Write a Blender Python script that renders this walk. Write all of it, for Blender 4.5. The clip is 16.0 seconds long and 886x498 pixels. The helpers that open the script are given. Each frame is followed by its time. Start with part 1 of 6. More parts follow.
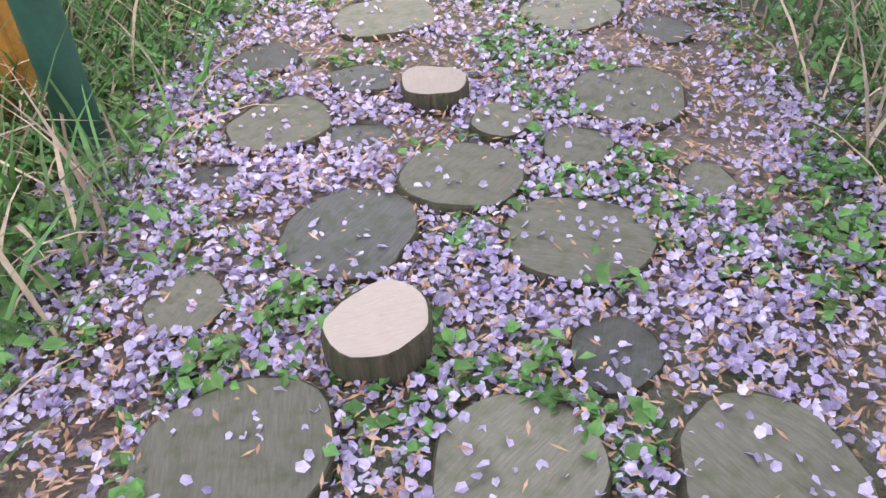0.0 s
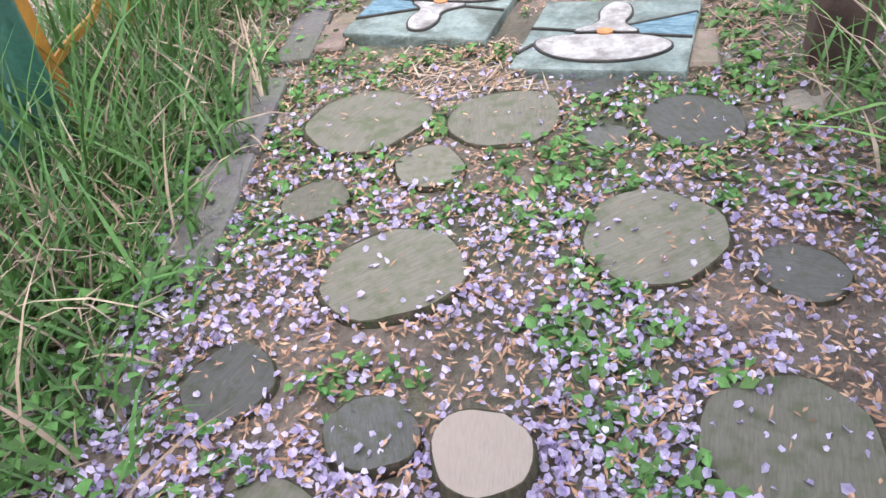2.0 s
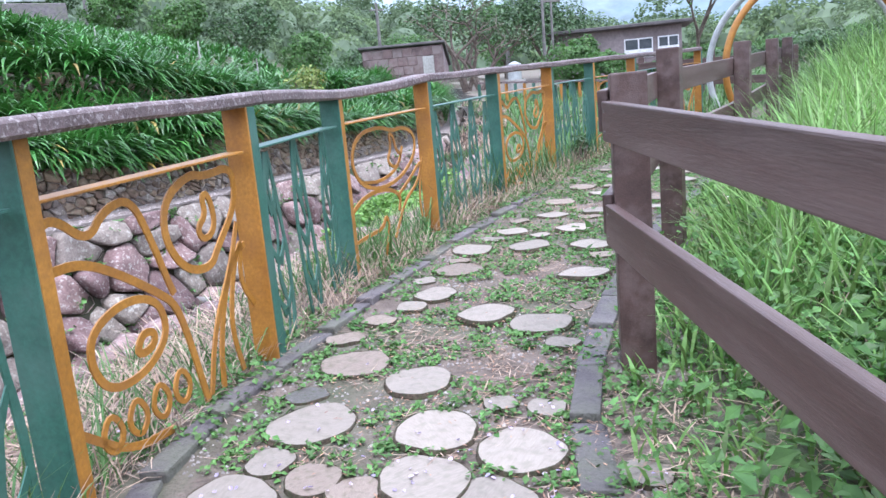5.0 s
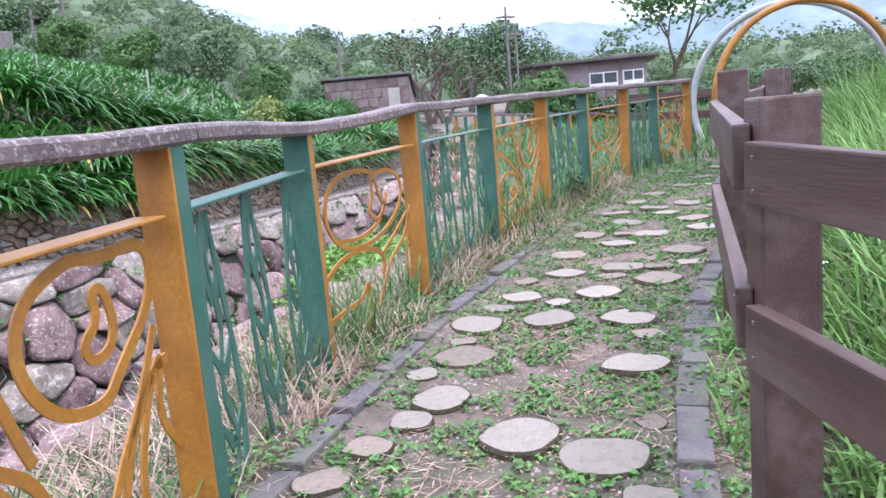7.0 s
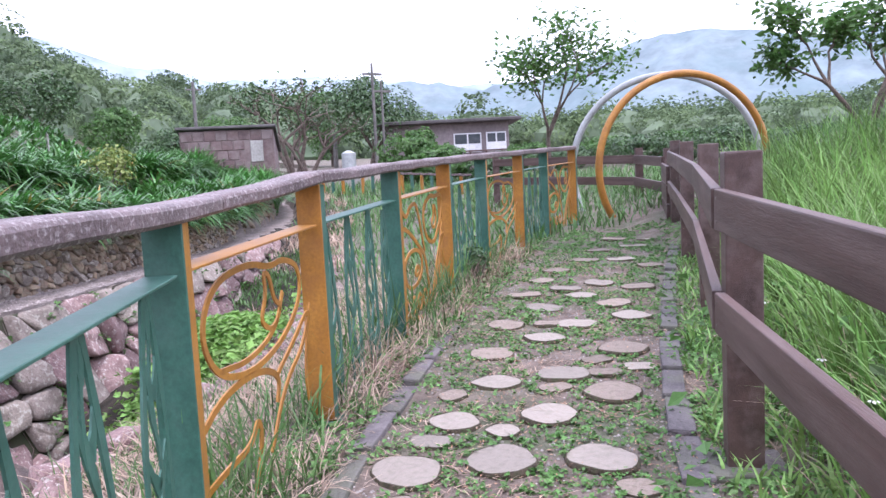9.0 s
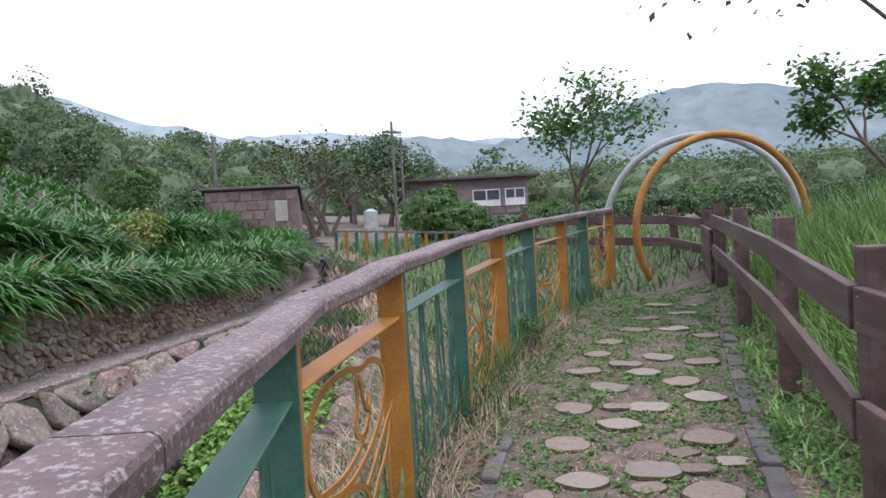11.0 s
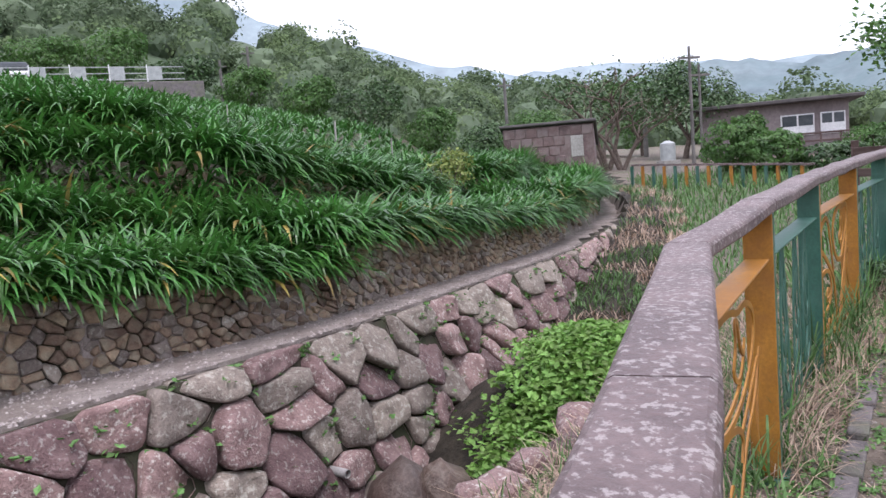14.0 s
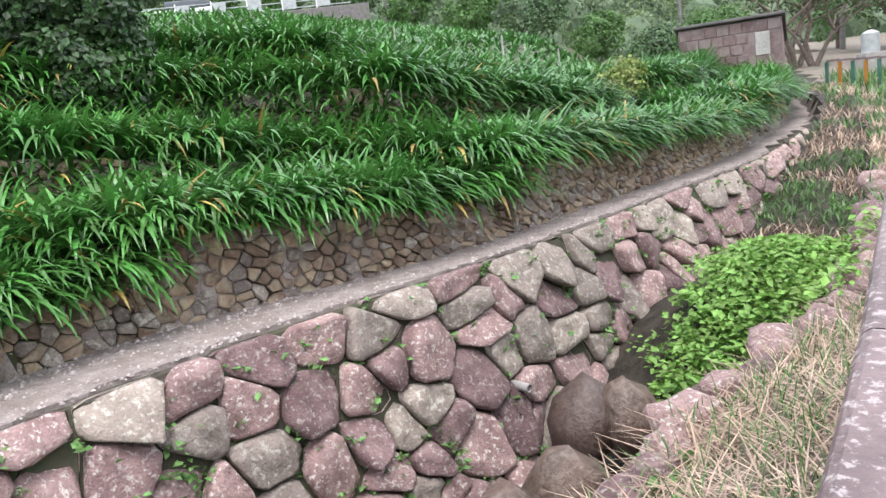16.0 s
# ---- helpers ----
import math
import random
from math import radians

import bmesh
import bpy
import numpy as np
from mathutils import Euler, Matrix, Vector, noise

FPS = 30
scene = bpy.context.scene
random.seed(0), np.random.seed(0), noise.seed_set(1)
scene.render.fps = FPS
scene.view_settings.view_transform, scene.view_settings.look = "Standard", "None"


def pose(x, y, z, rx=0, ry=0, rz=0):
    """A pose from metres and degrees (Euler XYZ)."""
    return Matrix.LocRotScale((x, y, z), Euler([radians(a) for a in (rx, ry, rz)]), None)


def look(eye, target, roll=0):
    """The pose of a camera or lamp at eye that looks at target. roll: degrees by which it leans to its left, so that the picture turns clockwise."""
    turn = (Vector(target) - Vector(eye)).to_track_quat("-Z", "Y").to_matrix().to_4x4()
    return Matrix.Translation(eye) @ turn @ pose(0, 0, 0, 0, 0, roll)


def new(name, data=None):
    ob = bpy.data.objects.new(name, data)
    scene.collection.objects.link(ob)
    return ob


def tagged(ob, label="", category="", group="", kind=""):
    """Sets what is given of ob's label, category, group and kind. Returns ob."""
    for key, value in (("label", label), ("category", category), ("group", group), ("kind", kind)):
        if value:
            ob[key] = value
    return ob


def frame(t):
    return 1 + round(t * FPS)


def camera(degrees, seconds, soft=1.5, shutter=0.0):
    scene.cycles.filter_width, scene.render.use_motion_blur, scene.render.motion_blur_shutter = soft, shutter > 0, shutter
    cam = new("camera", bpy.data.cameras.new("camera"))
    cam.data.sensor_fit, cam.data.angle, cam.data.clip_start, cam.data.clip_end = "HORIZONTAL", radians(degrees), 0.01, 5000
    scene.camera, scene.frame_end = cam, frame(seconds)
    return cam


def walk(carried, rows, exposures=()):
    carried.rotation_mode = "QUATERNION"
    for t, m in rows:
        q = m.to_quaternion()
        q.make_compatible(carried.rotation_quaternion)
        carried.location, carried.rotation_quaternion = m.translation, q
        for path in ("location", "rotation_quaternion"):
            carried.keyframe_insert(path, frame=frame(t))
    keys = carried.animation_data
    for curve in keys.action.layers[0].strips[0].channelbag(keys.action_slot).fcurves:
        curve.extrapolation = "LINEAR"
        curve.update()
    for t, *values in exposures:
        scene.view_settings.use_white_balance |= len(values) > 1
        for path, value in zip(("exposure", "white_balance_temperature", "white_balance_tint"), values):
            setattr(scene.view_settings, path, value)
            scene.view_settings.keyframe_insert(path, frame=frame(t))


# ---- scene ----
cam = camera(60.5, 16.0)
PATH = [
    (0, (0.116, -0.106, 0.82), (0.038, 1.454, -0.429), -2.3),
    (0.5, (0.054, 0.068, 0.834), (0.068, 1.602, -0.449), -4.8),
    (1, (0.02, 0.246, 0.832), (0.136, 1.769, -0.459), -1.5),
    (1.5, (0.049, 0.483, 0.875), (0.008, 2.067, -0.345), -3.4),
    (1.8, (0.079, 0.658, 0.931), (-0.059, 2.209, -0.323), -6.7),
    (2, (0.078, 0.796, 0.96), (-0.054, 2.356, -0.284), -8.9),
    (2.1, (0.056, 0.85, 0.979), (-0.045, 2.431, -0.243), -8.8),
    (2.5, (0.018, 1.028, 1.029), (0.025, 2.689, -0.085), -10.0),
    (3, (0.042, 1.337, 1.069), (0.135, 3.068, 0.072), -12.3),
    (3.5, (0.067, 1.548, 1.142), (0.333, 3.375, 0.373), -11.7),
    (4, (0.022, 1.768, 1.179), (0.483, 3.63, 0.615), -8.7),
    (4.1, (0.024, 1.799, 1.188), (0.516, 3.663, 0.655), -9.5),
    (4.5, (0.006, 1.981, 1.197), (0.626, 3.831, 0.761), -6.9),
    (5, (0.078, 2.268, 1.235), (0.65, 4.144, 0.845), -5.1),
    (5.2, (0.083, 2.348, 1.225), (0.64, 4.232, 0.851), -4.8),
    (7.3, (0.272, 3.636, 1.283), (1.006, 5.471, 0.974), -4.3),
    (7.5, (0.29, 3.752, 1.299), (1.078, 5.565, 0.995), -3.1),
    (8, (0.413, 4.087, 1.303), (1.203, 5.906, 1.041), -2.6),
    (8.5, (0.414, 4.364, 1.338), (1.259, 6.161, 1.1), -4.7),
    (9, (0.399, 4.562, 1.391), (1.433, 6.262, 1.19), -2.9),
    (9.2, (0.405, 4.633, 1.398), (1.479, 6.313, 1.232), -3.6),
    (11.3, (0.183, 5.011, 1.585), (1.166, 6.751, 1.537), -2.6),
    (11.5, (0.153, 5.054, 1.587), (1.082, 6.825, 1.532), -2.6),
    (12, (0.068, 5.084, 1.608), (0.873, 6.912, 1.516), -3.0),
    (12.5, (0.019, 5.043, 1.649), (0.7, 6.921, 1.561), -2.9),
    (13, (-0.01, 5.04, 1.632), (0.581, 6.948, 1.531), -3.4),
    (13.5, (-0.058, 5.028, 1.63), (0.391, 6.973, 1.498), -3.6),
    (14, (-0.104, 5.039, 1.622), (0.213, 7.005, 1.438), -4.4),
    (14.5, (-0.136, 5.032, 1.63), (0.077, 7.007, 1.393), -4.9),
    (15, (-0.176, 5.041, 1.632), (-0.062, 7.02, 1.364), -4.9),
    (15.5, (-0.214, 5.029, 1.651), (-0.223, 7.002, 1.321), -6.2),
    (16, (-0.201, 5.026, 1.691), (-0.339, 6.989, 1.329), -7.6),
]
walk(cam, [(t, look(eye, target, roll)) for t, eye, target, roll in PATH],
     [(0, 1.6, 6400, 14), (1.0, 1.6, 6400, 14), (1.5, 1.55, 6350, 12), (2.5, 1.5, 6200, 12), (4, 1.42, 5950, 14), (5, 1.6, 5650, 17), (7.5, 1.52, 5850, 22), (9.2, 1.35, 5930, 27), (11.3, 0.6, 6300, 20), (13, 0.48, 6300, 21), (14.5, 1.15, 6350, 19), (16, 1.5, 6500, 13)])

# ---------------------------------------------------------------- sky and light
world = bpy.data.worlds.new("overcast_sky")
scene.world = world
world.use_nodes = True
wn, wl = world.node_tree.nodes, world.node_tree.links
wn.clear()
sky = wn.new("ShaderNodeTexSky")
sky.sky_type = "NISHITA"
sky.sun_disc = False
sky.sun_elevation, sky.sun_rotation = radians(58), radians(200)
sky.air_density, sky.dust_density, sky.altitude = 1.0, 4.0, 300
veil = wn.new("ShaderNodeMixRGB")
veil.inputs[0].default_value = 0.8
veil.inputs[2].default_value = (10.1, 10.7, 11.7, 1)
back = wn.new("ShaderNodeBackground")
back.inputs["Strength"].default_value = 0.1
wout = wn.new("ShaderNodeOutputWorld")
wl.new(sky.outputs[0], veil.inputs[1])
wl.new(veil.outputs[0], back.inputs["Color"])
wl.new(back.outputs[0], wout.inputs["Surface"])
sun = new("sun", bpy.data.lights.new("sun", "SUN"))
sun.data.energy, sun.data.angle, sun.data.color = 1.1, radians(25), (1.0, 0.97, 0.92)
sun.matrix_world = look((0, 0, 30), (-4, 9, 0))

# ---------------------------------------------------------------- helpers
rng = random.Random(7)


def mesh_of(name, verts, faces, mats, index=None, smooth=False):
    me = bpy.data.meshes.new(name)
    me.from_pydata([tuple(v) for v in verts], [], faces)
    for m in mats:
        me.materials.append(m)
    if index is not None:
        me.polygons.foreach_set("material_index", index)
    if smooth:
        me.polygons.foreach_set("use_smooth", [True] * len(faces))
    me.update()
    return me


def thing(name, me, label="", category="", group="", kind="", m=None):
    ob = new(name, me)
    if m is not None:
        ob.matrix_world = m
    return tagged(ob, label, category, group, kind)


def part(name, me, parent, label="", m=None):
    ob = new(name, me)
    ob.parent = parent
    if m is not None:
        ob.matrix_local = m
    if label:
        tagged(ob, label)
    return ob


def from_bm(name, bm, mat):
    me = bpy.data.meshes.new(name)
    bm.to_mesh(me)
    bm.free()
    me.materials.append(mat)
    return me


def box_bm(x0, x1, y0, y1, z0, z1, bevel=0.004, segs=1):
    bm = bmesh.new()
    bmesh.ops.create_cube(bm, size=1)
    for v in bm.verts:
        v.co = Vector((x0 if v.co.x < 0 else x1, y0 if v.co.y < 0 else y1, z0 if v.co.z < 0 else z1))
    if bevel:
        bmesh.ops.bevel(bm, geom=bm.edges[:], offset=bevel, segments=segs, affect="EDGES", profile=0.6)
    return bm


def box(name, x0, x1, y0, y1, z0, z1, mat, bevel=0.004, segs=1):
    return from_bm(name, box_bm(x0, x1, y0, y1, z0, z1, bevel, segs), mat)


def along(a, b, z=0.0):
    """Pose at a whose x axis points to b, level."""
    d = Vector((b[0] - a[0], b[1] - a[1], 0))
    return Matrix.Translation((a[0], a[1], z)) @ Matrix.Rotation(math.atan2(d.y, d.x), 4, "Z")


def fbm(x, y, s=1.0, k=3):
    v, a, t = 0.0, 1.0, 0.0
    for i in range(k):
        v += a * noise.noise((x * s + 17.3 * i, y * s - 9.1 * i, 3.7 * i))
        t += a
        a *= 0.5
        s *= 2.1
    return v / t


def smooth_line(pts, rounds=2):
    p = [Vector(q) for q in pts]
    for _ in range(rounds):
        q = [p[0]]
        for a, b in zip(p, p[1:]):
            q += [a.lerp(b, 0.25), a.lerp(b, 0.75)]
        p = q + [p[-1]]
    return p


class Line:
    """A plan curve with place, way and side by its length."""

    def __init__(self, pts, rounds=2):
        self.p = smooth_line(pts, rounds)
        self.s = [0.0]
        for a, b in zip(self.p, self.p[1:]):
            self.s.append(self.s[-1] + (b - a).to_2d().length)
        self.length = self.s[-1]
        self.xy = np.array([[q.x, q.y] for q in self.p])

    def at(self, s):
        i = 0
        while i < len(self.s) - 2 and self.s[i + 1] < s:
            i += 1
        a, b = self.p[i], self.p[i + 1]
        f = (s - self.s[i]) / max(1e-6, self.s[i + 1] - self.s[i])
        return a.lerp(b, f), (b - a).to_2d().normalized()

    def dist(self, X, Y):
        """Signed distance (left of the way positive), the length at the foot."""
        P = np.stack([X, Y], -1)
        best = np.full(X.shape, 1e9)
        sign = np.zeros(X.shape)
        foot = np.zeros(X.shape)
        for i in range(len(self.p) - 1):
            a, b = self.xy[i], self.xy[i + 1]
            d = b - a
            L = float(d @ d)
            if L < 1e-9:
                continue
            t = ((P - a) @ d) / L
            lo = -1e9 if i == 0 else 0.0
            hi = 1e9 if i == len(self.p) - 2 else 1.0
            t = np.clip(t, lo, hi)
            q = a + t[..., None] * d
            r = P - q
            dd = np.hypot(r[..., 0], r[..., 1])
            cr = d[0] * r[..., 1] - d[1] * r[..., 0]
            m = dd < best
            best = np.where(m, dd, best)
            sign = np.where(m, np.sign(cr), sign)
            foot = np.where(m, self.s[i] + t * math.sqrt(L), foot)
        return best * sign, foot


# ---------------------------------------------------------------- materials
def material(name, a, b, rough=0.8, scale=3.0, fine=40.0, bump=0.3, metal=0.0, c=None, cscale=0.7, camount=0.5,
             spread=(0.35, 0.65), rand=0.0, island=0.0, spec=0.5, coords="Object", stretch=(1, 1, 1), cspread=(0.45, 0.62), trans=0.0):
    m = bpy.data.materials.new(name)
    m.use_nodes = True
    n, l = m.node_tree.nodes, m.node_tree.links
    bsdf = n["Principled BSDF"]
    tc = n.new("ShaderNodeTexCoord")
    mp = n.new("ShaderNodeMapping")
    mp.inputs["Scale"].default_value = stretch
    if coords == "World":
        geo = n.new("ShaderNodeNewGeometry")
        l.new(geo.outputs["Position"], mp.inputs["Vector"])
    else:
        l.new(tc.outputs[coords], mp.inputs["Vector"])
    oi = n.new("ShaderNodeObjectInfo")
    off = n.new("ShaderNodeVectorMath")
    off.operation = "MULTIPLY_ADD"
    off.inputs[1].default_value = (1, 1, 1)
    sc = n.new("ShaderNodeMath")
    sc.operation = "MULTIPLY"
    sc.inputs[1].default_value = 31.0
    l.new(oi.outputs["Random"], sc.inputs[0])
    l.new(mp.outputs[0], off.inputs[0])
    l.new(sc.outputs[0], off.inputs[2])

    def tex(s, detail=5.0, r=0.6):
        t = n.new("ShaderNodeTexNoise")
        t.inputs["Scale"].default_value = s
        t.inputs["Detail"].default_value = detail
        t.inputs["Roughness"].default_value = r
        l.new(off.outputs[0], t.inputs["Vector"])
        return t

    def ramp(sock, lo, hi):
        r = n.new("ShaderNodeMapRange")
        r.inputs["From Min"].default_value = lo
        r.inputs["From Max"].default_value = hi
        l.new(sock, r.inputs["Value"])
        return r.outputs[0]

    def mix(f, x, y, kind="MIX"):
        k = n.new("ShaderNodeMixRGB")
        k.blend_type = kind
        for i, v in ((0, f), (1, x), (2, y)):
            if isinstance(v, (int, float)):
                k.inputs[i].default_value = v
            elif isinstance(v, tuple):
                k.inputs[i].default_value = (*v, 1)
            else:
                l.new(v, k.inputs[i])
        return k.outputs[0]

    big = tex(scale)
    small = tex(fine)
    col = mix(ramp(big.outputs["Fac"], *spread), a, b)
    col = mix(0.35, col, mix(1.0, col, ramp_grey(n, l, small.outputs["Fac"]), "MULTIPLY"))
    if c is not None:
        t = tex(cscale, 6.0, 0.65)
        f = ramp(t.outputs["Fac"], *cspread)
        g = n.new("ShaderNodeMath")
        g.operation = "MULTIPLY"
        g.inputs[1].default_value = camount
        l.new(f, g.inputs[0])
        col = mix(g.outputs[0], col, c)
    if rand or island:
        src = oi.outputs["Random"]
        if island:
            gi = n.new("ShaderNodeNewGeometry")
            src = gi.outputs["Random Per Island"]
        amount = rand or island
        hs = n.new("ShaderNodeHueSaturation")
        v = n.new("ShaderNodeMapRange")
        v.inputs["To Min"].default_value, v.inputs["To Max"].default_value = 1 - amount, 1 + amount
        l.new(src, v.inputs["Value"])
        l.new(v.outputs[0], hs.inputs["Value"])
        h = n.new("ShaderNodeMath")
        h.operation = "MULTIPLY_ADD"
        h.inputs[1].default_value, h.inputs[2].default_value = 0.05 * amount, 0.5 - 0.025 * amount
        l.new(src, h.inputs[0])
        l.new(h.outputs[0], hs.inputs["Hue"])
        l.new(col, hs.inputs["Color"])
        col = hs.outputs[0]
    l.new(col, bsdf.inputs["Base Color"])
    rr = n.new("ShaderNodeMapRange")
    rr.inputs["To Min"].default_value, rr.inputs["To Max"].default_value = max(0.05, rough - 0.12), min(1, rough + 0.1)
    l.new(small.outputs["Fac"], rr.inputs["Value"])
    l.new(rr.outputs[0], bsdf.inputs["Roughness"])
    bsdf.inputs["Metallic"].default_value = metal
    bsdf.inputs["Specular IOR Level"].default_value = spec
    if bump:
        bp = n.new("ShaderNodeBump")
        bp.inputs["Strength"].default_value = bump
        bp.inputs["Distance"].default_value = 0.02
        ad = n.new("ShaderNodeMath")
        ad.operation = "ADD"
        l.new(big.outputs["Fac"], ad.inputs[0])
        l.new(small.outputs["Fac"], ad.inputs[1])
        l.new(ad.outputs[0], bp.inputs["Height"])
        l.new(bp.outputs[0], bsdf.inputs["Normal"])
    if trans:
        tr = n.new("ShaderNodeBsdfTranslucent")
        l.new(col, tr.inputs["Color"])
        ms = n.new("ShaderNodeMixShader")
        ms.inputs[0].default_value = trans
        l.new(bsdf.outputs[0], ms.inputs[1])
        l.new(tr.outputs[0], ms.inputs[2])
        l.new(ms.outputs[0], n["Material Output"].inputs["Surface"])
    return m


def ramp_grey(n, l, sock):
    r = n.new("ShaderNodeMapRange")
    r.inputs["From Min"].default_value, r.inputs["From Max"].default_value = 0.3, 0.7
    r.inputs["To Min"].default_value, r.inputs["To Max"].default_value = 0.35, 1.5
    l.new(sock, r.inputs["Value"])
    return r.outputs[0]


M_SOIL = material("soil", (0.115, 0.088, 0.072), (0.225, 0.178, 0.148), 0.95, 6.0, 55, 1.0, c=(0.085, 0.115, 0.06), cscale=1.3, camount=0.65, coords="World")
# soil darkened in its base colour for the shade under the lilies, blotched leaf green
M_FIELD_SHADED = material("shaded_field_soil", (0.05, 0.045, 0.025), (0.085, 0.07, 0.04), 0.95, 1.5, 30, 0.6, c=(0.035, 0.075, 0.02), cscale=0.6, camount=0.9, coords="World")
M_GRAVEL = material("gravel_path", (0.25, 0.21, 0.195), (0.38, 0.33, 0.305), 0.95, 7.0, 60, 1.0, c=(0.17, 0.13, 0.11), cscale=1.6, camount=0.5, coords="World")
M_WATER = material("stream_bed", (0.018, 0.016, 0.012), (0.055, 0.045, 0.034), 0.75, 4.0, 30, 1.0, coords="World", spec=0.25)
M_PURPLE_STONE = material("purple_stone", (0.16, 0.094, 0.092), (0.305, 0.205, 0.195), 0.85, 5.5, 46, 1.0, c=(0.52, 0.48, 0.44), cscale=24.0, camount=0.7, cspread=(0.55, 0.62), rand=0.42)
M_GREY_STONE = material("grey_stone", (0.185, 0.15, 0.128), (0.31, 0.26, 0.222), 0.9, 5.0, 46, 1.0, c=(0.50, 0.48, 0.42), cscale=18.0, camount=0.6, cspread=(0.53, 0.62), rand=0.3)
M_BROWN_STONE = material("brown_stone", (0.15, 0.096, 0.068), (0.33, 0.235, 0.165), 0.85, 6.0, 50, 0.8, c=(0.30, 0.28, 0.21), cscale=9, camount=0.5, rand=0.4)
M_JOINT = material("dark_joint", (0.035, 0.03, 0.022), (0.07, 0.06, 0.04), 0.95, 3, 40, 0.5, c=(0.04, 0.07, 0.02), cscale=2, camount=0.6)
M_KERB = material("kerb_stone", (0.11, 0.098, 0.102), (0.195, 0.172, 0.175), 0.9, 6, 60, 0.6, c=(0.10, 0.12, 0.06), cscale=3, camount=0.5, rand=0.15)
M_BRICK = material("dark_brick", (0.16, 0.11, 0.095), (0.27, 0.20, 0.17), 0.9, 9, 80, 0.5, c=(0.09, 0.11, 0.05), cscale=5, camount=0.5, rand=0.2)
M_GREEN = material("green_paint", (0.03, 0.108, 0.078), (0.046, 0.145, 0.105), 0.5, 5, 60, 0.08, c=(0.09, 0.17, 0.14), cscale=3, camount=0.5)
M_OCHRE = material("ochre_paint", (0.34, 0.145, 0.016), (0.43, 0.195, 0.03), 0.5, 6, 60, 0.08, c=(0.26, 0.11, 0.03), cscale=4, camount=0.55)
M_STEEL = material("grey_paint", (0.30, 0.32, 0.32), (0.42, 0.44, 0.44), 0.45, 4, 60, 0.06)
M_RAIL = material("worn_rail_wood", (0.095, 0.066, 0.066), (0.165, 0.118, 0.116), 0.6, 5, 60, 0.35, c=(0.46, 0.42, 0.41), cscale=62, camount=0.5, cspread=(0.54, 0.6), coords="World", stretch=(1.0, 0.8, 1))
M_BOARD = material("brown_stained_board", (0.05, 0.026, 0.022), (0.095, 0.054, 0.046), 0.55, 2.5, 60, 0.2, c=(0.18, 0.13, 0.12), cscale=3, camount=0.45, stretch=(0.25, 3, 3))
M_GRASS = material("long_grass", (0.058, 0.135, 0.036), (0.12, 0.235, 0.065), 0.5, 3, 30, 0.0, island=0.42, coords="World", trans=0.3)
# brighter copy of the long grass, its sunlit look put into the base colour
M_MEADOW_SUNLIT = material("meadow_grass", (0.13, 0.255, 0.06), (0.245, 0.40, 0.115), 0.55, 1.3, 30, 0.0, island=0.5, coords="World", trans=0.35)
M_DRY = material("dry_grass", (0.36, 0.255, 0.185), (0.48, 0.37, 0.295), 0.85, 3, 30, 0.0, island=0.4, coords="World", trans=0.15)
M_CLOVER = material("clover", (0.085, 0.195, 0.05), (0.155, 0.305, 0.085), 0.6, 5, 40, 0.0, island=0.35, coords="World", trans=0.25)
M_LILY = material("strap_leaf", (0.042, 0.145, 0.026), (0.09, 0.245, 0.05), 0.33, 1.2, 30, 0.0, island=0.4, coords="World", trans=0.2)
M_LILY_DRY = material("yellowed_strap_leaf", (0.38, 0.26, 0.06), (0.30, 0.24, 0.08), 0.6, 3, 30, 0.0, island=0.3, coords="World", trans=0.2)
M_PETAL = material("fallen_petal", (0.42, 0.33, 0.57), (0.71, 0.63, 0.79), 0.6, 20, 90, 0.0, island=0.28, coords="World", trans=0.25)
M_LITTER = material("rusty_litter", (0.33, 0.175, 0.105), (0.46, 0.285, 0.20), 0.9, 9, 80, 0.0, island=0.4, coords="World")
M_LEAF = material("tree_leaf", (0.06, 0.14, 0.035), (0.11, 0.22, 0.055), 0.5, 2, 30, 0.0, island=0.35, coords="World", trans=0.4)
M_LEAF_DARK = material("dark_tree_leaf", (0.035, 0.08, 0.028), (0.075, 0.14, 0.045), 0.45, 2, 30, 0.0, island=0.4, coords="World", trans=0.2)
M_WEED = material("yellow_green_weed", (0.13, 0.27, 0.05), (0.22, 0.38, 0.09), 0.6, 4, 40, 0.0, island=0.35, coords="World", trans=0.3)
M_EVERGREEN = material("evergreen_leaf", (0.016, 0.045, 0.014), (0.045, 0.10, 0.026), 0.45, 2, 30, 0.0, island=0.45, coords="World", trans=0.15)
M_BARK = material("bark", (0.10, 0.075, 0.06), (0.19, 0.15, 0.125), 0.95, 9, 60, 0.7)


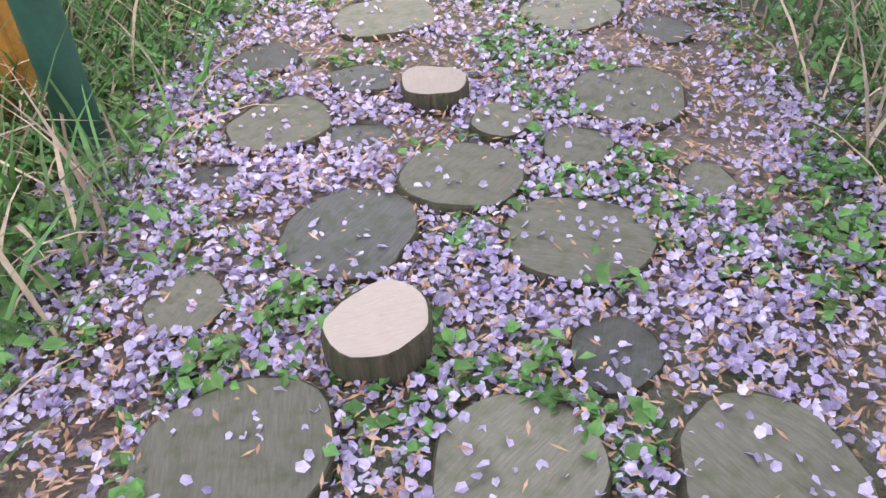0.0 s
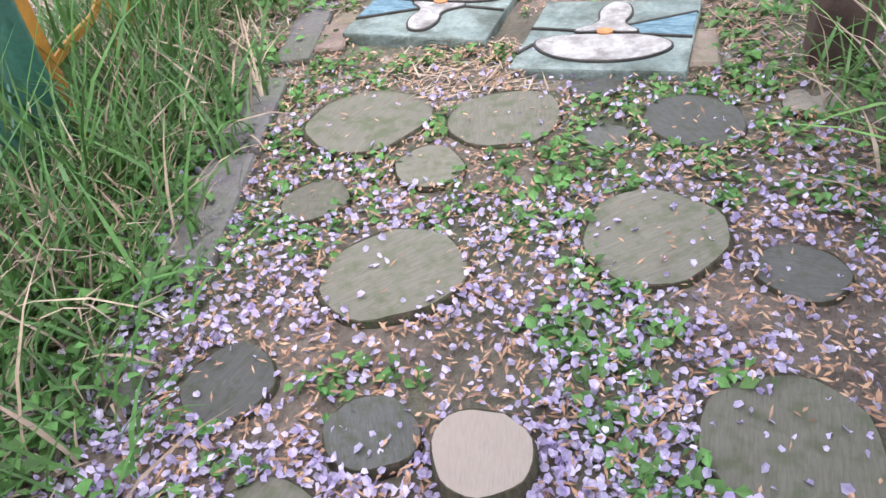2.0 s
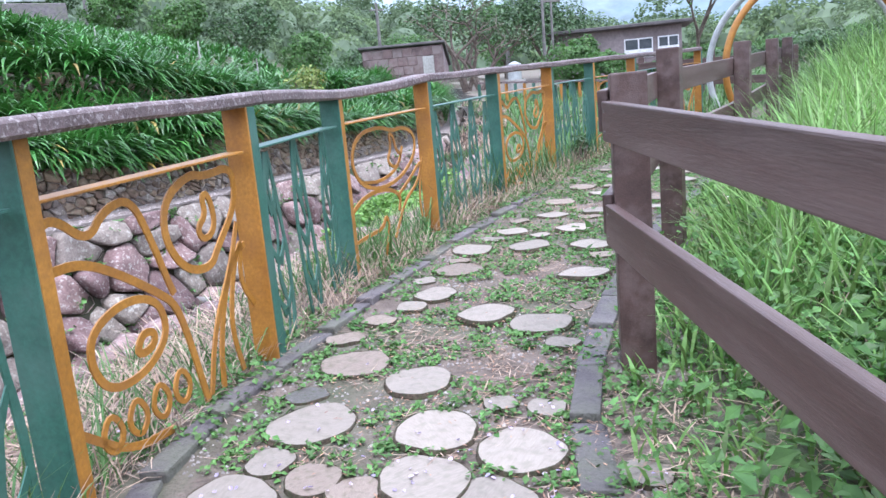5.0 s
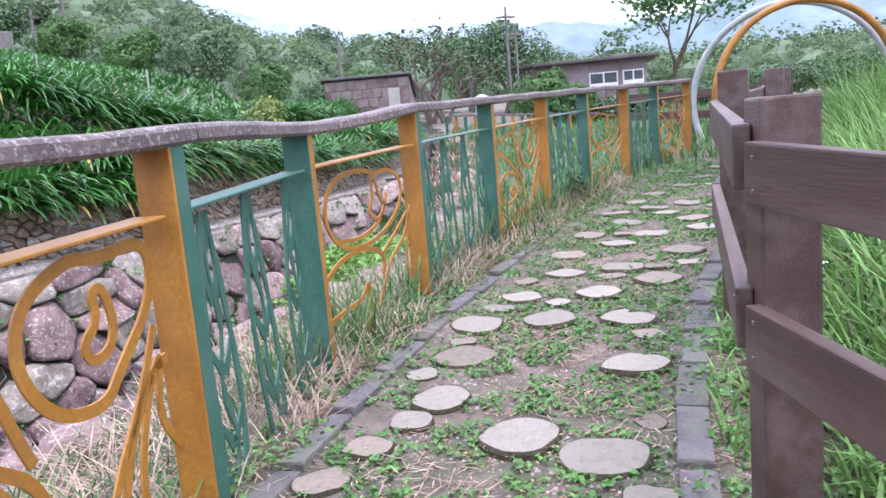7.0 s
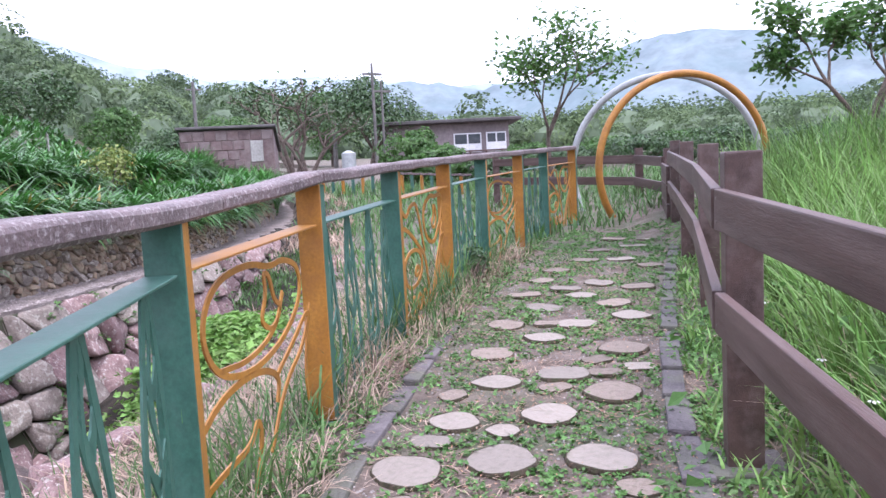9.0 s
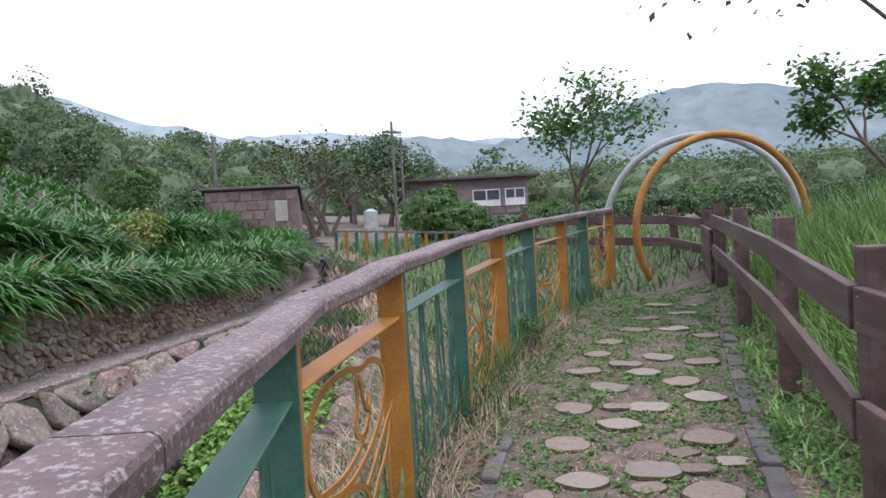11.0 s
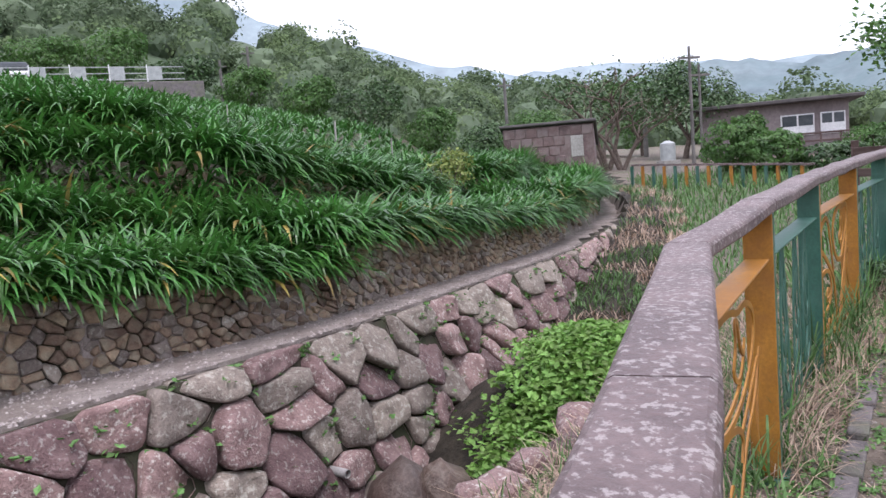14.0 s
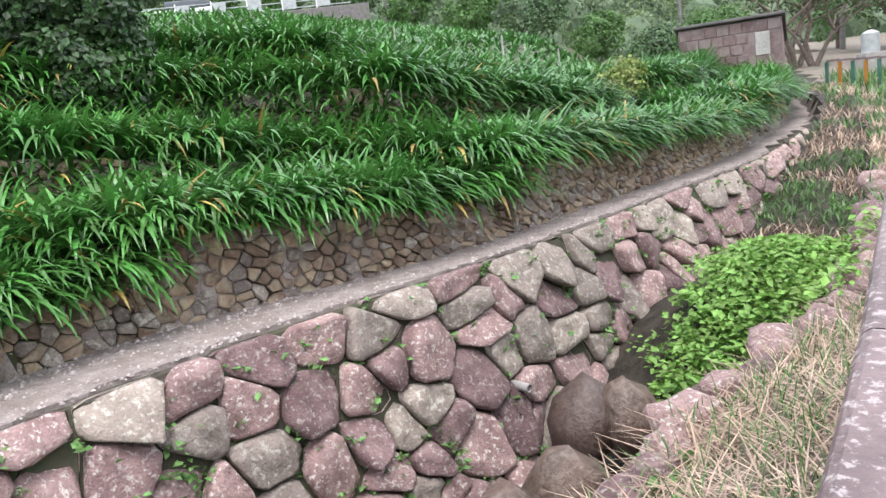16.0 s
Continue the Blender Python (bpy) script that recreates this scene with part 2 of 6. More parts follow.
def wood_end(name, a, b, ring, moss, amount, rings=26.0):
    """End grain: growth rings round the middle, saw lines, moss and grey weather."""
    m = bpy.data.materials.new(name)
    m.use_nodes = True
    n, l = m.node_tree.nodes, m.node_tree.links
    bsdf = n["Principled BSDF"]
    tc = n.new("ShaderNodeTexCoord")
    oi = n.new("ShaderNodeObjectInfo")
    add = n.new("ShaderNodeVectorMath")
    sc = n.new("ShaderNodeMath")
    sc.operation = "MULTIPLY"
    sc.inputs[1].default_value = 23.0
    l.new(oi.outputs["Random"], sc.inputs[0])
    l.new(tc.outputs["Object"], add.inputs[0])
    l.new(sc.outputs[0], add.inputs[1])
    wave = n.new("ShaderNodeTexWave")
    wave.wave_type, wave.rings_direction = "RINGS", "Z"
    wave.inputs["Scale"].default_value = rings
    wave.inputs["Distortion"].default_value = 3.5
    wave.inputs["Detail"].default_value = 3
    wave.inputs["Detail Scale"].default_value = 2
    l.new(tc.outputs["Object"], wave.inputs["Vector"])
    saw = n.new("ShaderNodeTexNoise")
    saw.inputs["Scale"].default_value = 7
    saw.inputs["Detail"].default_value = 7
    saw.inputs["Roughness"].default_value = 0.7
    mp = n.new("ShaderNodeMapping")
    mp.inputs["Scale"].default_value = (5.0, 0.5, 1)
    mp.inputs["Rotation"].default_value = (0, 0, 0.5)
    l.new(add.outputs[0], mp.inputs["Vector"])
    l.new(mp.outputs[0], saw.inputs["Vector"])
    blot = n.new("ShaderNodeTexNoise")
    blot.inputs["Scale"].default_value = 4.5
    blot.inputs["Detail"].default_value = 6
    l.new(add.outputs[0], blot.inputs["Vector"])

    def mr(s, lo, hi, to=(0, 1)):
        r = n.new("ShaderNodeMapRange")
        r.inputs["From Min"].default_value, r.inputs["From Max"].default_value = lo, hi
        r.inputs["To Min"].default_value, r.inputs["To Max"].default_value = to
        l.new(s, r.inputs["Value"])
        return r.outputs[0]

    def mix(f, x, y):
        k = n.new("ShaderNodeMixRGB")
        for i, v in ((0, f), (1, x), (2, y)):
            if isinstance(v, tuple):
                k.inputs[i].default_value = (*v, 1)
            else:
                l.new(v, k.inputs[i])
        return k.outputs[0]

    col = mix(mr(saw.outputs["Fac"], 0.3, 0.7), a, b)
    col = mix(mr(wave.outputs["Fac"], 0.55, 1.0, (0, 0.4)), col, ring)
    col = mix(mr(blot.outputs["Fac"], 0.48, 0.68, (0, amount)), col, moss)
    hs = n.new("ShaderNodeHueSaturation")
    l.new(mr(oi.outputs["Random"], 0, 1, (0.78, 1.2)), hs.inputs["Value"])
    l.new(col, hs.inputs["Color"])
    l.new(hs.outputs[0], bsdf.inputs["Base Color"])
    bsdf.inputs["Roughness"].default_value = 0.8
    bp = n.new("ShaderNodeBump")
    bp.inputs["Strength"].default_value = 0.45
    bp.inputs["Distance"].default_value = 0.008
    l.new(saw.outputs["Fac"], bp.inputs["Height"])
    l.new(bp.outputs[0], bsdf.inputs["Normal"])
    return m


M_END_FRESH = wood_end("fresh_end_grain", (0.36, 0.285, 0.25), (0.46, 0.38, 0.335), (0.31, 0.235, 0.19), (0.40, 0.32, 0.26), 0.25)
M_END_GREY = wood_end("grey_end_grain", (0.12, 0.108, 0.084), (0.215, 0.196, 0.156), (0.095, 0.085, 0.066), (0.092, 0.102, 0.052), 0.75)
M_END_PALE = wood_end("bleached_end_grain", (0.24, 0.206, 0.174), (0.35, 0.306, 0.262), (0.23, 0.195, 0.17), (0.20, 0.185, 0.145), 0.6)
M_END_DARK = wood_end("dark_end_grain", (0.075, 0.07, 0.066), (0.145, 0.138, 0.13), (0.06, 0.055, 0.05), (0.062, 0.07, 0.036), 0.7)
M_END_BROWN = wood_end("brown_end_grain", (0.20, 0.155, 0.125), (0.30, 0.245, 0.205), (0.155, 0.12, 0.10), (0.14, 0.125, 0.08), 0.65)

M_LOG_SIDE = material("mossy_log_side", (0.05, 0.036, 0.024), (0.12, 0.09, 0.06), 0.95, 9, 60, 0.7, c=(0.06, 0.085, 0.03), cscale=6, camount=0.6)

# ---------------------------------------------------------------- the lie of the land
FENCE = Line([(-0.95, -2.5, 0), (-1.0, 0.5, 0), (-1.0, 2.5, 0), (-0.95, 3.7, 0), (-0.37, 4.66, 0), (0.25, 5.77, 0), (0.9, 6.96, 0), (1.85, 8.06, 0), (2.9, 9.2, 0), (4.0, 10.28, 0), (5.08, 11.27, 0), (6.25, 12.15, 0), (7.39, 13.05, 0), (8.62, 13.84, 0), (10.2, 15.3, 0), (11.5, 17.0, 0)], 0)
BANK = Line([(-4.2, -6, 0), (-3.2, 0, 0), (-2.3, 3.5, 0), (-0.9, 6.2, 0), (0.31, 8.2, 0), (0.72, 8.75, 0), (1.3, 9.45, 0), (1.8, 9.95, 0), (2.6, 10.8, 0), (3.7, 12.6, 0), (4.75, 14.6, 0), (5.8, 16.8, 0), (7.0, 19.2, 0), (8.3, 22.0, 0), (9.6, 27, 0), (11.5, 34, 0)])
WALL = Line([(-9.5, -6, 0), (-7.2, 1.0, 0), (-5.6, 5.0, 0), (-4.2, 7.5, 0), (-3.18, 9.06, 0), (-2.24, 10.31, 0), (-0.62, 11.95, 0), (0.57, 13.18, 0), (2.12, 15.2, 0), (3.3, 16.6, 0), (4.5, 18.15, 0), (5.8, 20.1, 0), (6.9, 21.9, 0), (7.7, 23.8, 0), (8.6, 27, 0), (10, 32, 0)])


def path_z(x, y):
    return 0.033 * max(0.0, 0.5 * x + 0.87 * (y - 3.5))


def lane_z(s):
    """Height of the gravel lane on the boulder wall by length along it."""
    return 0.24 + min(0.4, 0.045 * max(0.0, s - LANE_RISE))


def wall_s(x, y):
    return float(WALL.dist(np.array([x]), np.array([y]))[1][0])


LANE_RISE = wall_s(4.2, 17.8)
# where each higher terrace comes forward to the lane
T1, T2, T3, T4 = wall_s(-2.5, 10.6), wall_s(0.45, 13.45), wall_s(5.4, 20.1), wall_s(8.6, 27.0)


def ease(f):
    f = max(0.0, min(1.0, f))
    return f * f * (3 - 2 * f)


def tier_d(k, s):
    """How far behind the lane's edge terrace k begins."""
    d = 0.66 + 0.4 * ease((T2 - 1.0 - s) / 4.0)
    for t in (T1, T2, T3, T4)[:k]:
        d += 1.75 * ease((t - s) / 2.0)
    return d


def tier_h(k, s):
    """How high terrace k lies over the lane."""
    if k == 0:
        return 0.42
    if k == 1:
        return 0.74 - 0.08 * max(0.0, s - T1)
    if k == 2:
        return min(1.56, 0.74 + 0.18 * (T2 - s)) if s < T2 else 0.74 - 0.045 * (s - T2)
    h = min(2.4, 0.62 + 0.14 * (T3 - s)) if s < T3 else max(0.2, 0.62 - 0.05 * (s - T3))
    return h if k == 3 else h + 0.6


def field_z(d, s):
    z = lane_z(s)
    for k in range(5):
        if d > tier_d(k, s):
            z = max(z, lane_z(s) + tier_h(k, s))
    return z


UPPER = [(-60, 9.0), (-30, 9.0), (-15, 8.0), (-5, 5.8), (5, 3.6), (15, 1.8), (22, 0.8), (40, 0.6)]


def slope_z(x, y):
    """The field above the terraces rises evenly to the foot of the wood."""
    R = math.hypot(x, y - 5.0)
    th = math.degrees(math.atan2(x, y - 5.0))
    el = UPPER[0][1] if th < UPPER[0][0] else UPPER[-1][1]
    for (a, b), (c, d) in zip(UPPER, UPPER[1:]):
        if a <= th <= c:
            el = b + (d - b) * (th - a) / (c - a)
    top = 1.63 + 45 * math.tan(radians(el))
    low = 1.9 if th < 10 else 1.5
    return low + (top - low) * max(0.0, min(1.6, (R - 11.5) / 33.5))


def field_top(d, s, x, y):
    z = field_z(d, s)
    if d > 6.2:
        z += (max(z, slope_z(x, y)) - z) * min(1.0, (d - 6.2) / 5.0)
    return z


def land(X, Y):
    db, sb = BANK.dist(X, Y)
    dw, sw = WALL.dist(X, Y)
    df, sf = FENCE.dist(X, Y)
    Z = np.zeros(X.shape)
    for i in np.ndindex(X.shape):
        x, y = float(X[i]), float(Y[i])
        if dw[i] > 0.0:
            z = field_top(float(dw[i]), float(sw[i]), x, y) - 0.02
        elif db[i] > 0.25:
            w = float(db[i])
            z = -1.85 + 0.12 * fbm(x, y, 0.8) + 1.2 * math.exp(-((x - 2.5) ** 2 / 3.0 + (y - 12.3) ** 2 / 3.4))
            if float(sb[i]) > 18:
                z += min(2.7, 0.2 * (float(sb[i]) - 18))
        else:
            z = path_z(x, y)
            if df[i] > 0.1:
                f = min(1.0, (float(df[i]) - 0.1) / max(0.5, float(df[i]) - float(db[i])))
                z = z * (1 - f) + (-0.15 + max(0.0, 0.06 * (float(sb[i]) - 19))) * f + 0.05 * fbm(x, y, 1.3) * f
            dk = 0.5 * x + 0.87 * y
            side = 0.87 * x - 0.5 * y
            if side > 1.0:
                z += min(1.3, 0.26 * (side - 1.0) * min(1.0, max(0.0, (y - 3.0) / 6.0))) * max(0.25, min(1.0, (19.0 - y) / 6.0))
            z += 0.02 * fbm(x, y, 2.2)
        Z[i] = z
    return Z


def sheet(name, xs, ys, mats, pick):
    X, Y = np.meshgrid(xs, ys)
    Z = land(X, Y)
    nx, ny = len(xs), len(ys)
    verts = np.stack([X, Y, Z], -1).reshape(-1, 3).tolist()
    faces, idx = [], []
    dw = WALL.dist(X, Y)[0]
    db = BANK.dist(X, Y)[0]
    for j in range(ny - 1):
        for i in range(nx - 1):
            faces.append((j * nx + i, j * nx + i + 1, (j + 1) * nx + i + 1, (j + 1) * nx + i))
            idx.append(pick(dw[j, i], db[j, i]))
    return mesh_of(name, verts, faces, mats, idx, smooth=False)


def ground_pick(dw, db):
    if dw > 1.0:
        return 1
    if dw > -0.05:
        return 2
    if db > 0.3:
        return 3
    return 0


xs = np.concatenate([np.array([-900, -400, -180, -90, -50, -32]), np.arange(-22, -6, 0.5), np.arange(-6, 9, 0.13), np.arange(9, 26, 0.5), np.array([32, 50, 90, 180, 400, 900])])
ys = np.concatenate([np.array([-900, -300, -90, -40, -15]), np.arange(-6, 0, 0.5), np.arange(0, 18.5, 0.13), np.arange(18.5, 40, 0.5), np.array([46, 60, 90, 180, 400, 900])])
ground = thing("ground", sheet("ground", xs, ys, [M_SOIL, M_FIELD_SHADED, M_GRAVEL, M_WATER], ground_pick), "brown earth path bank, stream bed and terraced field", "ground", kind="structure")

# ---------------------------------------------------------------- boulder walls
def clip(poly, p, nrm):
    out = []
    for i, a in enumerate(poly):
        b = poly[(i + 1) % len(poly)]
        da, db_ = (a[0] - p[0]) * nrm[0] + (a[1] - p[1]) * nrm[1], (b[0] - p[0]) * nrm[0] + (b[1] - p[1]) * nrm[1]
        if da <= 0:
            out.append(a)
        if da * db_ < 0:
            t = da / (da - db_)
            out.append((a[0] + t * (b[0] - a[0]), a[1] + t * (b[1] - a[1])))
    return out


def cells(L, H, size, seed, jitter=0.42, stretch=1.25):
    """Irregular stone outlines filling an L by H face."""
    r = random.Random(seed)
    pts = []
    rows = max(1, round(H / size))
    for j in range(rows):
        n = max(1, round(L / (size * stretch)))
        for i in range(n):
            pts.append(((i + 0.5 + 0.5 * (j % 2) + r.uniform(-jitter, jitter)) * L / n, (j + 0.5 + r.uniform(-jitter, jitter)) * H / rows))
    out = []
    for i, p in enumerate(pts):
        poly = [(max(0, p[0] - 2 * size), 0), (min(L, p[0] + 2 * size), 0), (min(L, p[0] + 2 * size), H), (max(0, p[0] - 2 * size), H)]
        for j, q in enumerate(pts):
            if i != j and abs(q[0] - p[0]) < 3.2 * size and abs(q[1] - p[1]) < 3.2 * size:
                poly = clip(poly, ((p[0] + q[0]) / 2, (p[1] + q[1]) / 2), (q[0] - p[0], q[1] - p[1]))
                if len(poly) < 3:
                    break
        if len(poly) >= 3:
            out.append(poly)
    return out


def stone(poly, face, r, gap, bulge, round_=0.11):
    """One stone: outline shrunk and rounded, a shoulder and a bulging uneven face. face(u, v, out) gives the place."""
    cx, cy = sum(p[0] for p in poly) / len(poly), sum(p[1] for p in poly) / len(poly)
    ring = []
    for i, a in enumerate(poly):
        b = poly[(i + 1) % len(poly)]
        e = math.hypot(b[0] - a[0], b[1] - a[1])
        if e > 0.02:
            cuts = (round_, 1 - round_) if e < 0.2 else (round_, 0.5, 1 - round_)
            for f in cuts:
                w = r.uniform(-0.05, 0.03) * (round_ > 0.15)
                x, y = a[0] + (b[0] - a[0]) * f, a[1] + (b[1] - a[1]) * f
                ring.append((x + (x - cx) * w, y + (y - cy) * w))
    if len(ring) < 3:
        return None
    size = math.sqrt(max(1e-4, sum(math.hypot(p[0] - cx, p[1] - cy) ** 2 for p in ring) / len(ring)))
    k = max(0.5, 1 - gap * r.uniform(0.6, 1.7) / size)
    tiltu, tiltv = r.uniform(-0.35, 0.35), r.uniform(-0.45, 0.2)
    lift = r.uniform(0.6, 1.35) * bulge
    ph = r.uniform(0, 50)
    verts, faces, n = [], [], len(ring)
    levels = ((1.0, -0.12), (1.0, 0.42), (0.95, 0.8), (0.84, 0.97), (0.45, 1.02))
    for f, o in levels:
        for p in ring:
            u, v = (p[0] - cx) * k * f, (p[1] - cy) * k * f
            w = o * lift + (u * tiltu + v * tiltv if o > 0.25 else 0)
            if o > 0:
                w += 0.55 * bulge * noise.noise((u * 3.2 / max(0.2, size * 2) + ph, v * 3.2 / max(0.2, size * 2), ph)) + r.uniform(-0.06, 0.06) * bulge
            verts.append(face(cx + u, cy + v, w))
    verts.append(face(cx, cy, lift * 1.04 + 0.55 * bulge * noise.noise((ph, 0, ph))))
    for j in range(len(levels) - 1):
        for i in range(n):
            a, b = j * n + i, j * n + (i + 1) % n
            faces.append((a, b, b + n, a + n))
    t = (len(levels) - 1) * n
    for i in range(n):
        faces.append((t + i, t + (i + 1) % n, t + n))
    return verts, faces


def stone_wall(name, line, s0, s1, size, zbot, ztop, off_top, off_bot, mat, label, seed, gap, bulge, near, stuff_label, sign=-1, other=M_GREY_STONE, stretch=1.25, jitter=0.42, round_=0.11):
    """Stones along line from s0 to s1. near: range of lengths whose stones are objects of their own."""
    L = s1 - s0
    Hh = max(ztop(s0 + L * i / 40) - zbot(s0 + L * i / 40) for i in range(41))
    r = random.Random(seed)

    def face(u, v, w):
        q, d = line.at(s0 + u)
        f = v / Hh
        o = off_bot + (off_top - off_bot) * f + sign * w
        side = Vector((-d.y, d.x))
        z0, z1 = zbot(s0 + u), ztop(s0 + u)
        return Vector((q.x + side.x * o, q.y + side.y * o, z0 + (z1 - z0) * f))

    # the joint-filling body behind the stones
    n = int(L / 0.4) + 1
    V, F = [], []
    for i in range(n + 1):
        u = L * i / n
        for v, w in ((0, -0.25), (0, -0.02), (Hh, -0.02), (Hh, -0.25)):
            V.append(face(u, v * 0.985, w))
        if i:
            a = (i - 1) * 4
            F += [(a + k, a + 4 + k, a + 4 + (k + 1) % 4, a + (k + 1) % 4) for k in range(4)]
    F += [(3, 2, 1, 0), tuple(n * 4 + k for k in range(4))]
    wall = thing(name, mesh_of(name, V, F, [M_JOINT]), label, "stone wall", kind="structure")
    rest_v, rest_f, rest_i, count = [], [], [], 0
    pr_ = random.Random(seed + 5)
    for poly in cells(L, Hh, size, seed, jitter, stretch):
        st = stone(poly, face, r, gap, bulge, round_)
        if not st:
            continue
        mid = s0 + sum(p[0] for p in poly) / len(poly)
        which = 1 if pr_.random() < 0.27 else 0
        if near[0] <= mid <= near[1] and count < 300:
            count += 1
            c = sum(st[0], Vector()) / len(st[0])
            ob = new("stone", mesh_of("stone", [v - c for v in st[0]], st[1], [(mat, other)[which]], smooth=True))
            ob.parent = wall
            ob.location = c
        else:
            b = len(rest_v)
            rest_v += st[0]
            rest_f += [tuple(b + i for i in f) for f in st[1]]
            rest_i += [which] * len(st[1])
    if rest_v:
        ob = new("far_stones", mesh_of("far_stones", rest_v, rest_f, [mat, other], rest_i, True))
        ob.parent = wall
        tagged(ob, stuff_label, kind="stuff")
    return wall


def s_of(line, x, y):
    return float(line.dist(np.array([x]), np.array([y]))[1][0])


W0, W1 = s_of(WALL, -6.5, 3.0), s_of(WALL, 8.6, 27)
stone_wall("wall_boulders", WALL, W0, W1, 0.4, lambda s: -1.9, lambda s: lane_z(s) - 0.03, -0.05, -0.72, M_PURPLE_STONE,
           "retaining wall of large purple-grey boulders above the stream", 11, 0.013, 0.09, (s_of(WALL, -4.6, 6.8), s_of(WALL, 4.5, 18.1)), "purple-grey boulders further along", jitter=0.52, round_=0.15)


class Tier:
    """The front line of terrace k, by length along the boulder wall."""

    def __init__(self, k):
        self.k = k

    def place(self, s):
        q, d = WALL.at(s)
        o = tier_d(self.k, s)
        return Vector((q.x - d.y * o, q.y + d.x * o, 0))

    def at(self, s):
        q = self.place(s)
        return q, (self.place(s + 0.15) - self.place(s - 0.15)).to_2d().normalized()


TIER_SPAN = ((wall_s(-7.0, 1.5), T1), (T1 - 6.0, T2), (T1 - 4.0, T3), (T1 - 3.0, T4), (T1 - 2.0, T4))
for k, (ta, tb) in enumerate(TIER_SPAN):
    stone_wall("wall_terrace_%d" % (k + 1), Tier(k), ta, tb, 0.092 if k < 3 else 0.2,
               lambda s, k=k: field_z(tier_d(k, s) - 0.05, s) - 0.06, lambda s, k=k: lane_z(s) + tier_h(k, s) - 0.02, 0.04, -0.07, M_BROWN_STONE,
               "low dry wall of small brown stones holding a terrace", 21 + k, 0.006, 0.045,
               ((wall_s(-3.6, 8.6), T1), (T1 - 0.6, T2), (T2 - 0.6, T2 + 3.5))[k] if k < 3 else (-9, -8), "small brown stones further along", stretch=1.75, jitter=0.48)

# lip of squared earth and small rocks on the near bank
def rock(name, size, seed, mat):
    r = random.Random(seed)
    bm = bmesh.new()
    bmesh.ops.create_icosphere(bm, subdivisions=2, radius=1)
    sx, sy, sz = size
    for v in bm.verts:
        n_ = noise.noise(v.co * 1.3 + Vector((seed * 3.1, 0, 0))) * 0.35 + noise.noise(v.co * 3 + Vector((0, seed, 0))) * 0.12
        v.co *= 1 + n_
        v.co = Vector((v.co.x * sx, v.co.y * sy, v.co.z * sz))
    for f in bm.faces:
        f.smooth = True
    return from_bm(name, bm, mat)


rock_meshes = [rock("rock", (0.3, 0.22, 0.16), i + 1, M_PURPLE_STONE) for i in range(6)]
s = s_of(BANK, -2.2, 3.8)
end = s_of(BANK, 6.2, 15.2)
i = 0
while s < end:
    q, d = BANK.at(s)
    o = rng.uniform(0.0, 0.22)
    z = float(land(np.array([[q.x + d.y * 0.3]]), np.array([[q.y - d.x * 0.3]]))[0, 0])
    k = rng.uniform(0.55, 1.05)
    ob = thing("rock", rock_meshes[i % 6], "weathered pinkish rock edging the stream bank", "rock", "rocks along the stream bank",
               m=Matrix.Translation((q.x - d.y * o, q.y + d.x * o, z - 0.13 * k)) @ Euler((rng.uniform(-.3, .3), rng.uniform(-.3, .3), math.atan2(d.y, d.x) + rng.uniform(-.5, .5))).to_matrix().to_4x4() @ Matrix.Diagonal((k, k, k, 1)))
    s += 0.46 * k
    i += 1
# boulders under them, in the stream
s = s_of(BANK, -2.0, 4.2)
while s < end:
    q, d = BANK.at(s)
    k = rng.uniform(0.8, 1.25)
    o = rng.uniform(0.1, 0.3)
    for zz in (-0.5, -0.95, -1.45):
        thing("boulder", rock_meshes[i % 6], "brown boulder lying in the stream channel", "boulder", "boulders in the stream",
              m=Matrix.Translation((q.x - d.y * (o + (0.2 if zz < -0.8 else 0)), q.y + d.x * o, zz)) @ Euler((rng.uniform(-.6, .6), rng.uniform(-.6, .6), rng.uniform(0, 6))).to_matrix().to_4x4() @ Matrix.Diagonal((k, k, k * 1.3, 1)))
        i += 1
    s += 0.5 * k

# ---------------------------------------------------------------- kerbs
def kerb_run(pts, label, wide=0.11):
    line = Line([(*p, 0) for p in pts], 1)
    s, meshes = 0.0, [box("kerb_stone", -0.235, 0.235, -wide / 2, wide / 2, -0.08, 0.026, M_KERB, 0.012, 2)]
    while s < line.length - 0.2:
        a, _ = line.at(s)
        b, _ = line.at(min(line.length, s + 0.48))
        mid = (a + b) / 2
        m = along(a, b)
        m.translation = (mid.x, mid.y, path_z(mid.x, mid.y) + rng.uniform(-0.012, 0.01))
        k = (b - a).length / 0.48
        thing("kerb_stone", meshes[0], label, "kerb stone", "kerb stones edging the path", kind="structure", m=m @ Euler((rng.uniform(-.06, .06), rng.uniform(-.02, .02), rng.uniform(-.03, .03))).to_matrix().to_4x4() @ Matrix.Diagonal((k, rng.uniform(.9, 1.1), 1, 1)))
        s += 0.485


kerb_run([(-0.56, 1.95), (-0.55, 2.4), (-0.52, 2.85)], "dark weathered kerb stone sunk beside the path", 0.12)
kerb_run([(-0.47, 2.95), (-0.44, 3.5), (-0.39, 4.24), (-0.27, 4.84), (0.05, 5.43), (0.66, 6.2), (1.4, 7.2), (2.4, 8.3), (3.4, 9.4)], "grey weathered kerb stone along the path edge")
kerb_run([(0.92, 3.15), (0.97, 3.65), (1.06, 4.15), (1.36, 4.79), (1.97, 5.65), (2.55, 6.34), (3.3, 7.17), (4.5, 8.28), (6.3, 9.88), (8.6, 11.8)], "grey weathered kerb stone along the path edge", 0.12)

